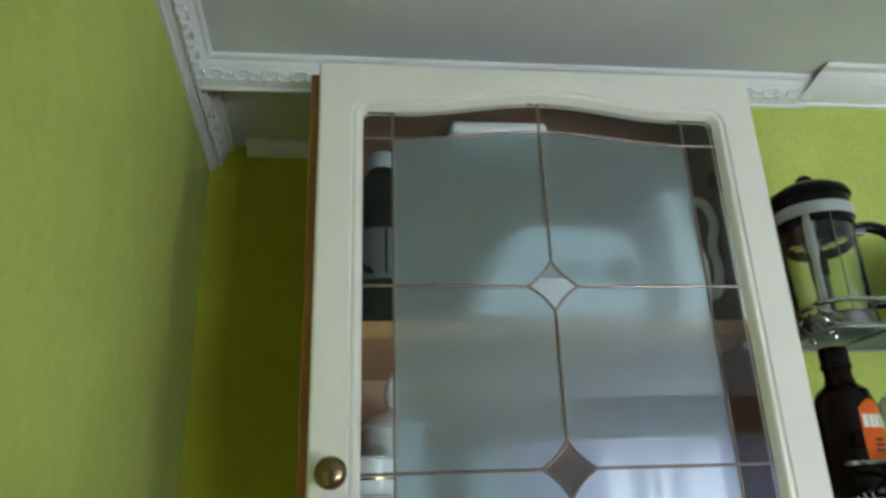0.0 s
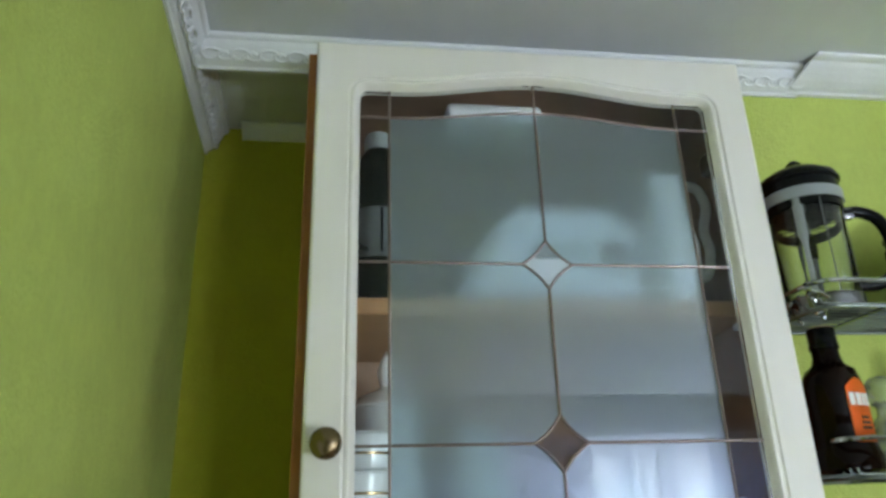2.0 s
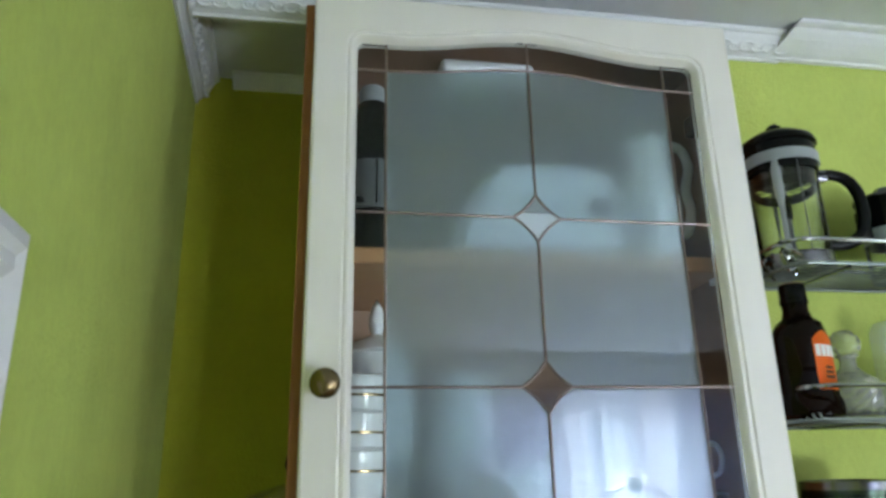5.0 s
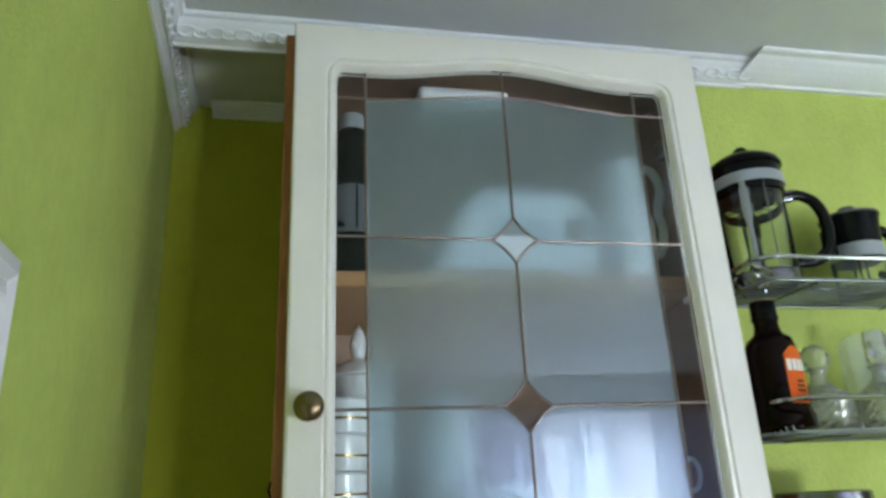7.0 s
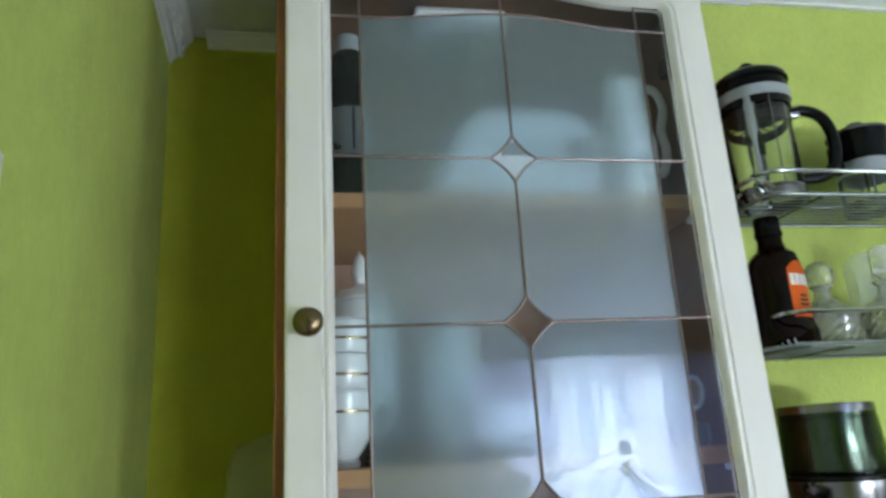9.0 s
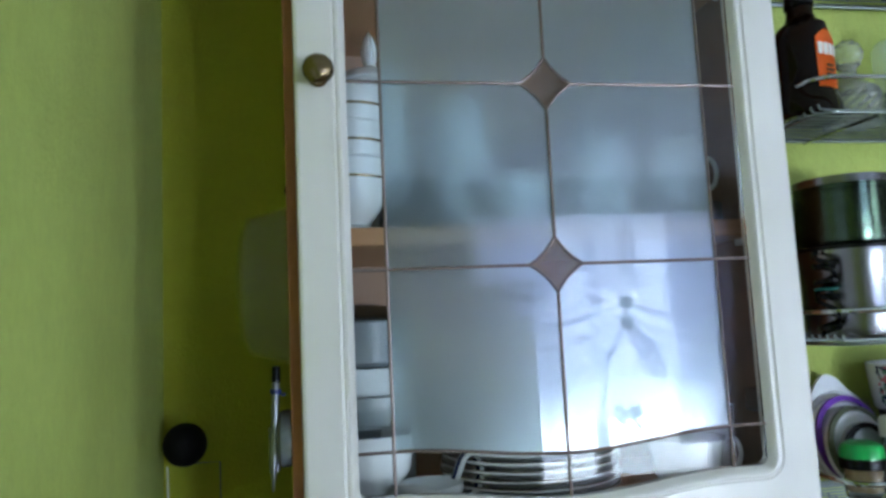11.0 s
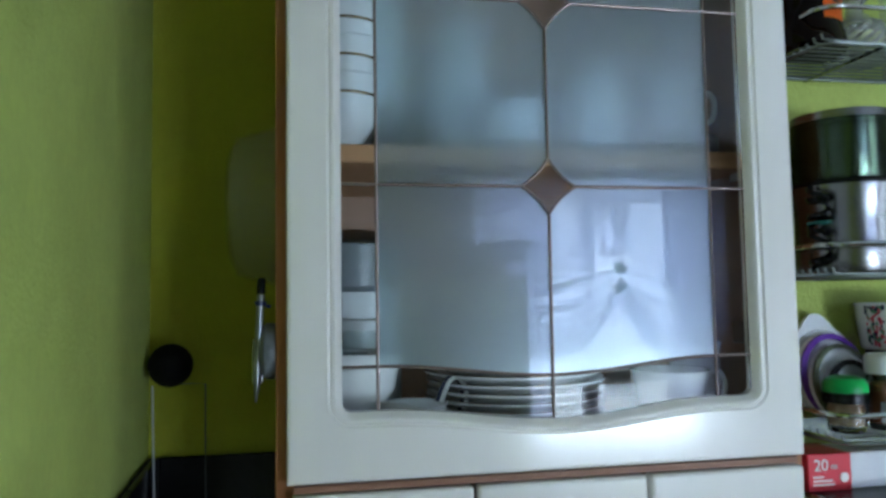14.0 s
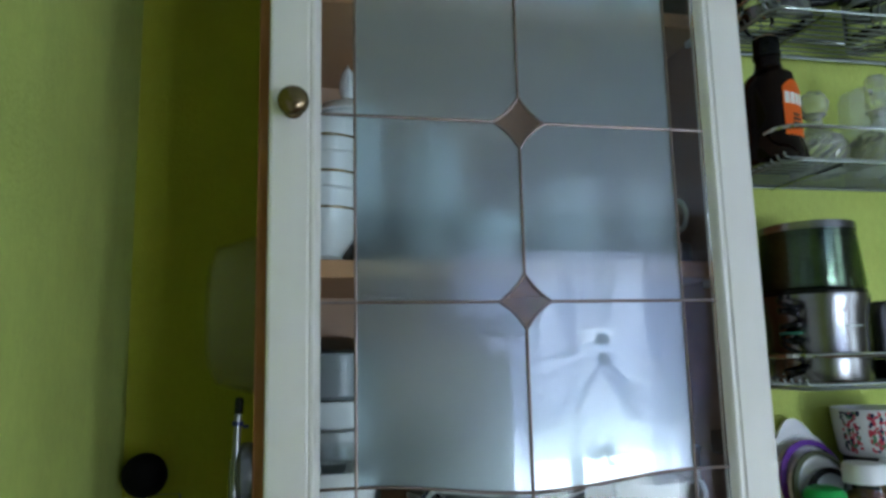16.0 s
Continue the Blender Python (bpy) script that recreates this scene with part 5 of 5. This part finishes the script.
def jug(at, turn, h, r, mat, label, hm=None):
    t = thing("jug", pose(*at, 0, 0, turn), label, "jug")
    part("jug_body", lathe([(0, 0), (r * 0.75, 0), (r * 0.95, h * 0.2), (r, h * 0.45), (r * 0.7, h * 0.78), (r * 0.78, h), (r * 0.73, h), (r * 0.65, h * 0.78), (r * 0.94, h * 0.45), (r * 0.88, h * 0.2), (0, 0.005)], 36), mat, t, smooth=True)
    k = h
    part("handle", tube([(r * 0.7, 0, k * 0.88), (r * 0.9, 0, k * 1.0), (r * 1.35, 0, k * 0.98), (r * 1.55, 0, k * 0.82), (r * 1.35, 0, k * 0.62), (r * 1.45, 0, k * 0.45), (r * 1.25, 0, k * 0.26), (r * 0.9, 0, k * 0.24)], 0, 10, flat=(0.0065, 0.0055)), hm or mat, t, "curved handle", True)
    return t


jug((0.410, 0.076, SH2), 2, 0.152, 0.037, PORCELAIN, "pale porcelain jug with a scrolled handle")
jug((0.392, 0.190, SH2), 0, 0.10, 0.034, PORCELAIN, "small pale porcelain milk jug")
bxk = thing("black_box", (0.455, 0.21, SH2), "dark appliance box at the back of the shelf", "box")
part("box_body", box(-0.024, 0.024, -0.05, 0.05, 0, 0.12, 0.003), DARKWOOL, bxk)
bk = thing("black_stand", (0.062, 0.19, SH2), "black plastic blender stand at the back", "stand")
part("box_body", box(-0.045, 0.045, -0.05, 0.05, 0, 0.062, 0.006), DARKWOOL, bk, smooth=True)

# ---- middle shelf ----
CUP = [(0, 0), (0.020, 0), (0.021, 0.006), (0.018, 0.009), (0.030, 0.026), (0.037, 0.050), (0.040, 0.075), (0.042, 0.077), (0.040, 0.0785), (0.036, 0.052), (0.028, 0.028), (0, 0.013)]


def gold_cup(at, turn, label):
    t = thing("cup", pose(*at, 0, 0, turn), label, "cup", "gold-rimmed cups")
    part("bowl", lathe(CUP, 40), PORCELAIN, t, smooth=True)
    part("gold_line", lathe([(0.0386, 0.055), (0.0392, 0.055), (0.0395, 0.0575), (0.0389, 0.0575), (0.0386, 0.055)], 40), GOLD, t, smooth=True)
    part("handle", tube([(0.038, 0, 0.066), (0.052, 0, 0.068), (0.058, 0, 0.052), (0.050, 0, 0.036), (0.034, 0, 0.032)], 0, 8, flat=(0.0028, 0.0028)), PORCELAIN, t, smooth=True)
    return t


for k in range(3):
    gold_cup((0.055 + 0.0015 * k, 0.105, SH3 + 0.038 * k), -18 + 8 * k, "white porcelain cup with a gold line, in a stack")
sb = thing("coffee_pot", (0.086, 0.196, SH3), "tall white lidded porcelain coffee pot with a pointed finial", "pot")
part("pot_body", lathe([(0, 0), (0.032, 0), (0.034, 0.01), (0.045, 0.06), (0.046, 0.12), (0.041, 0.165), (0.040, 0.192), (0.038, 0.192), (0.038, 0.165), (0.043, 0.12), (0, 0.02)], 40), PORCELAIN, sb, smooth=True)
part("lid", lathe([(0.041, 0.1925), (0.042, 0.195), (0.034, 0.206), (0.014, 0.214), (0.007, 0.219), (0.010, 0.229), (0.011, 0.236), (0.007, 0.252), (0, 0.264), (0, 0.212), (0.033, 0.203), (0.041, 0.1925)], 40), PORCELAIN, sb, smooth=True)
rk = thing("toast_rack", (0.112, 0.118, SH3), "dark ribbed stand behind the cups", "rack")
for k in range(9):
    part("rib", box(-0.030 + 0.0015 * k, 0.030, -0.018, 0.018, 0.0008 + 0.0066 * k, 0.0052 + 0.0066 * k, 0.0012, 1), DARKWOOL, rk)
part("post", box(0.0, 0.02, -0.01, 0.01, 0.0, 0.058), DARKWOOL, rk)
solid("vase", (0.186, 0.165, SH3), [(0, 0), (0.030, 0), (0.036, 0.03), (0.038, 0.09), (0.032, 0.14), (0.026, 0.165), (0.024, 0.165), (0.03, 0.13), (0.034, 0.04), (0, 0.006)], PORCELAIN, "tall white porcelain vase behind the glass", "vase")
solid("bowl", (0.236, 0.130, SH3), [(0, 0), (0.024, 0), (0.03, 0.008), (0.044, 0.035), (0.048, 0.058), (0.046, 0.058), (0.042, 0.036), (0, 0.008)], PORCELAIN, "low white porcelain bowl", "bowl")
solid("vase", (0.195, 0.262, SH3), [(0, 0), (0.03, 0), (0.034, 0.05), (0.034, 0.10), (0.028, 0.12), (0.026, 0.12), (0.032, 0.10), (0.032, 0.05), (0, 0.006)], MILKY, "milky plastic container at the back", "container")
solid("canister", (0.352, 0.165, SH3), [(0, 0), (0.038, 0), (0.042, 0.01), (0.042, 0.105), (0.030, 0.118), (0.008, 0.124), (0.008, 0.134), (0, 0.136)], PORCELAIN, "white porcelain canister with a knob lid", "canister")
mugt = thing("mug", pose(0.431, 0.110, SH3 + 0.0255, 0, 0, -8), "white mug standing on a dark coaster pot", "mug")
part("mug_body", lathe([(0, 0), (0.028, 0), (0.030, 0.005), (0.030, 0.07), (0.028, 0.07), (0.027, 0.008), (0, 0.006)], 36), PORCELAIN, mugt, smooth=True)
part("handle", tube([(0.029, 0, 0.052), (0.040, 0, 0.053), (0.046, 0, 0.040), (0.042, 0, 0.022), (0.029, 0, 0.016)], 0, 8, flat=(0.003, 0.003)), PORCELAIN, mugt, smooth=True)
solid("dark_dish", (0.440, 0.115, SH3), [(0, 0), (0.036, 0), (0.040, 0.006), (0.040, 0.025), (0, 0.025)], DARKWOOL, "dark round dish under the mug", "dish")

# ---- bottom of the cabinet ----
PLATE = [(0, 0), (0.062, 0), (0.066, 0.003), (0.088, 0.008), (0.100, 0.0135), (0.1005, 0.0155), (0.098, 0.0155), (0.086, 0.0105), (0.064, 0.006), (0, 0.005)]


def plate(x, y, z, k):
    t = thing("plate", pose(x, y, z, 0, 0, 30 * k), "white porcelain dinner plate with a gold rim, in a stack", "plate", "stacked plates")
    part("dish", lathe(PLATE, 56), PORCELAIN, t, smooth=True)
    part("gold_rim", lathe([(0.0985, 0.0156), (0.1003, 0.0156), (0.1003, 0.0161), (0.0985, 0.0161), (0.0985, 0.0156)], 56), GOLD, t, smooth=True)
    return t


for k in range(7):
    plate(0.245 + 0.0015 * math.sin(k * 2.1), 0.152 + 0.001 * math.cos(k), FLOOR1 + 0.0088 * k, k)
solid("saucer", (0.060, 0.090, FLOOR1), [(0, 0), (0.026, 0), (0.030, 0.003), (0.046, 0.010), (0.050, 0.030), (0.048, 0.030), (0.044, 0.012), (0, 0.006)], PORCELAIN, "white shallow porcelain dish", "dish")
solid("bowl", (0.064, 0.092, FLOOR1 + 0.0305), [(0, 0), (0.026, 0), (0.028, 0.004), (0.040, 0.02), (0.047, 0.055), (0.049, 0.057), (0.045, 0.057), (0.038, 0.022), (0, 0.007)], PORCELAIN, "white porcelain bowl in a dish", "bowl")
solid("tumbler", (0.066, 0.088, FLOOR1 + 0.0385), [(0, 0), (0.018, 0), (0.019, 0.004), (0.0225, 0.07), (0.021, 0.07), (0.0178, 0.006), (0, 0.005)], CLEAR, "clear glass tumbler standing in the bowl", "glass")
solid("storage_pot", (0.068, 0.185, FLOOR1), [(0, 0), (0.048, 0), (0.052, 0.01), (0.054, 0.085), (0.052, 0.085), (0.05, 0.012), (0, 0.005)], ENAMEL, "grey enamel storage pot", "pot")
for k, h in enumerate((0.0858, 0.1168)):
    solid("dish", (0.068, 0.185, FLOOR1 + h), [(0, 0), (0.040, 0), (0.044, 0.004), (0.054, 0.026), (0.056, 0.0305), (0.053, 0.0305), (0.042, 0.007), (0, 0.005)], PORCELAIN, "white porcelain dish stacked on a pot", "dish", "stacked dishes")
solid("saucepan", (0.068, 0.185, FLOOR1 + 0.1475), [(0, 0), (0.042, 0), (0.048, 0.006), (0.052, 0.05), (0.054, 0.052), (0.049, 0.052), (0.045, 0.01), (0, 0.005)], ENAMEL, "small grey pan stacked on dishes", "pan")
solid("domed_cover", (0.068, 0.185, FLOOR1 + 0.2), [(0.053, 0), (0.054, 0.003), (0.042, 0.012), (0.02, 0.018), (0, 0.020), (0, 0.018), (0.02, 0.016), (0.041, 0.0105), (0.053, 0)], CLEAR, "domed glass pan lid", "lid")
sj = thing("gravy_boat", pose(0.122, 0.078, FLOOR1, 0, 0, 25), "white gravy boat with a blue-striped handle", "gravy boat")
bm = lathe([(0, 0), (0.018, 0), (0.019, 0.004), (0.030, 0.020), (0.033, 0.036), (0.031, 0.036), (0.027, 0.020), (0, 0.007)], 36)
for v in bm.verts:
    if v.co.x < -0.02 and v.co.z > 0.025:
        v.co.x *= 1.35
        v.co.z += 0.006
part("boat", bm, PORCELAIN, sj, smooth=True)
grip = [(0.029, 0, 0.034), (0.040, 0, 0.054), (0.053, 0, 0.056), (0.061, 0, 0.042), (0.056, 0, 0.022), (0.030, 0, 0.012)]
part("handle", tube(grip, 0, 8, flat=(0.0030, 0.0080)), PORCELAIN, sj, "broad white looped handle", True)
part("stripe", tube(grip, 0, 8, flat=(0.0036, 0.0050)), DARKBLUE, sj, "cobalt blue stripe", True)
tc = thing("teacup", pose(0.398, 0.082, FLOOR1, 0, 0, -12), "white porcelain teacup with a looped handle", "cup")
part("bowl", lathe([(0, 0), (0.022, 0), (0.023, 0.005), (0.034, 0.024), (0.040, 0.058), (0.042, 0.060), (0.038, 0.060), (0.031, 0.024), (0, 0.008)], 40), PORCELAIN, tc, smooth=True)
part("handle", tube([(0.039, 0, 0.052), (0.052, 0, 0.056), (0.058, 0, 0.042), (0.052, 0, 0.026), (0.035, 0, 0.022)], 0, 8, flat=(0.003, 0.003)), PORCELAIN, tc, smooth=True)
solid("sundae_bowl", (0.455, 0.132, FLOOR1), [(0, 0), (0.020, 0), (0.022, 0.006), (0.027, 0.03), (0.028, 0.076), (0.0305, 0.085), (0.028, 0.085), (0.025, 0.03), (0, 0.010)], PORCELAIN, "pale blue-white sundae bowl", "bowl")
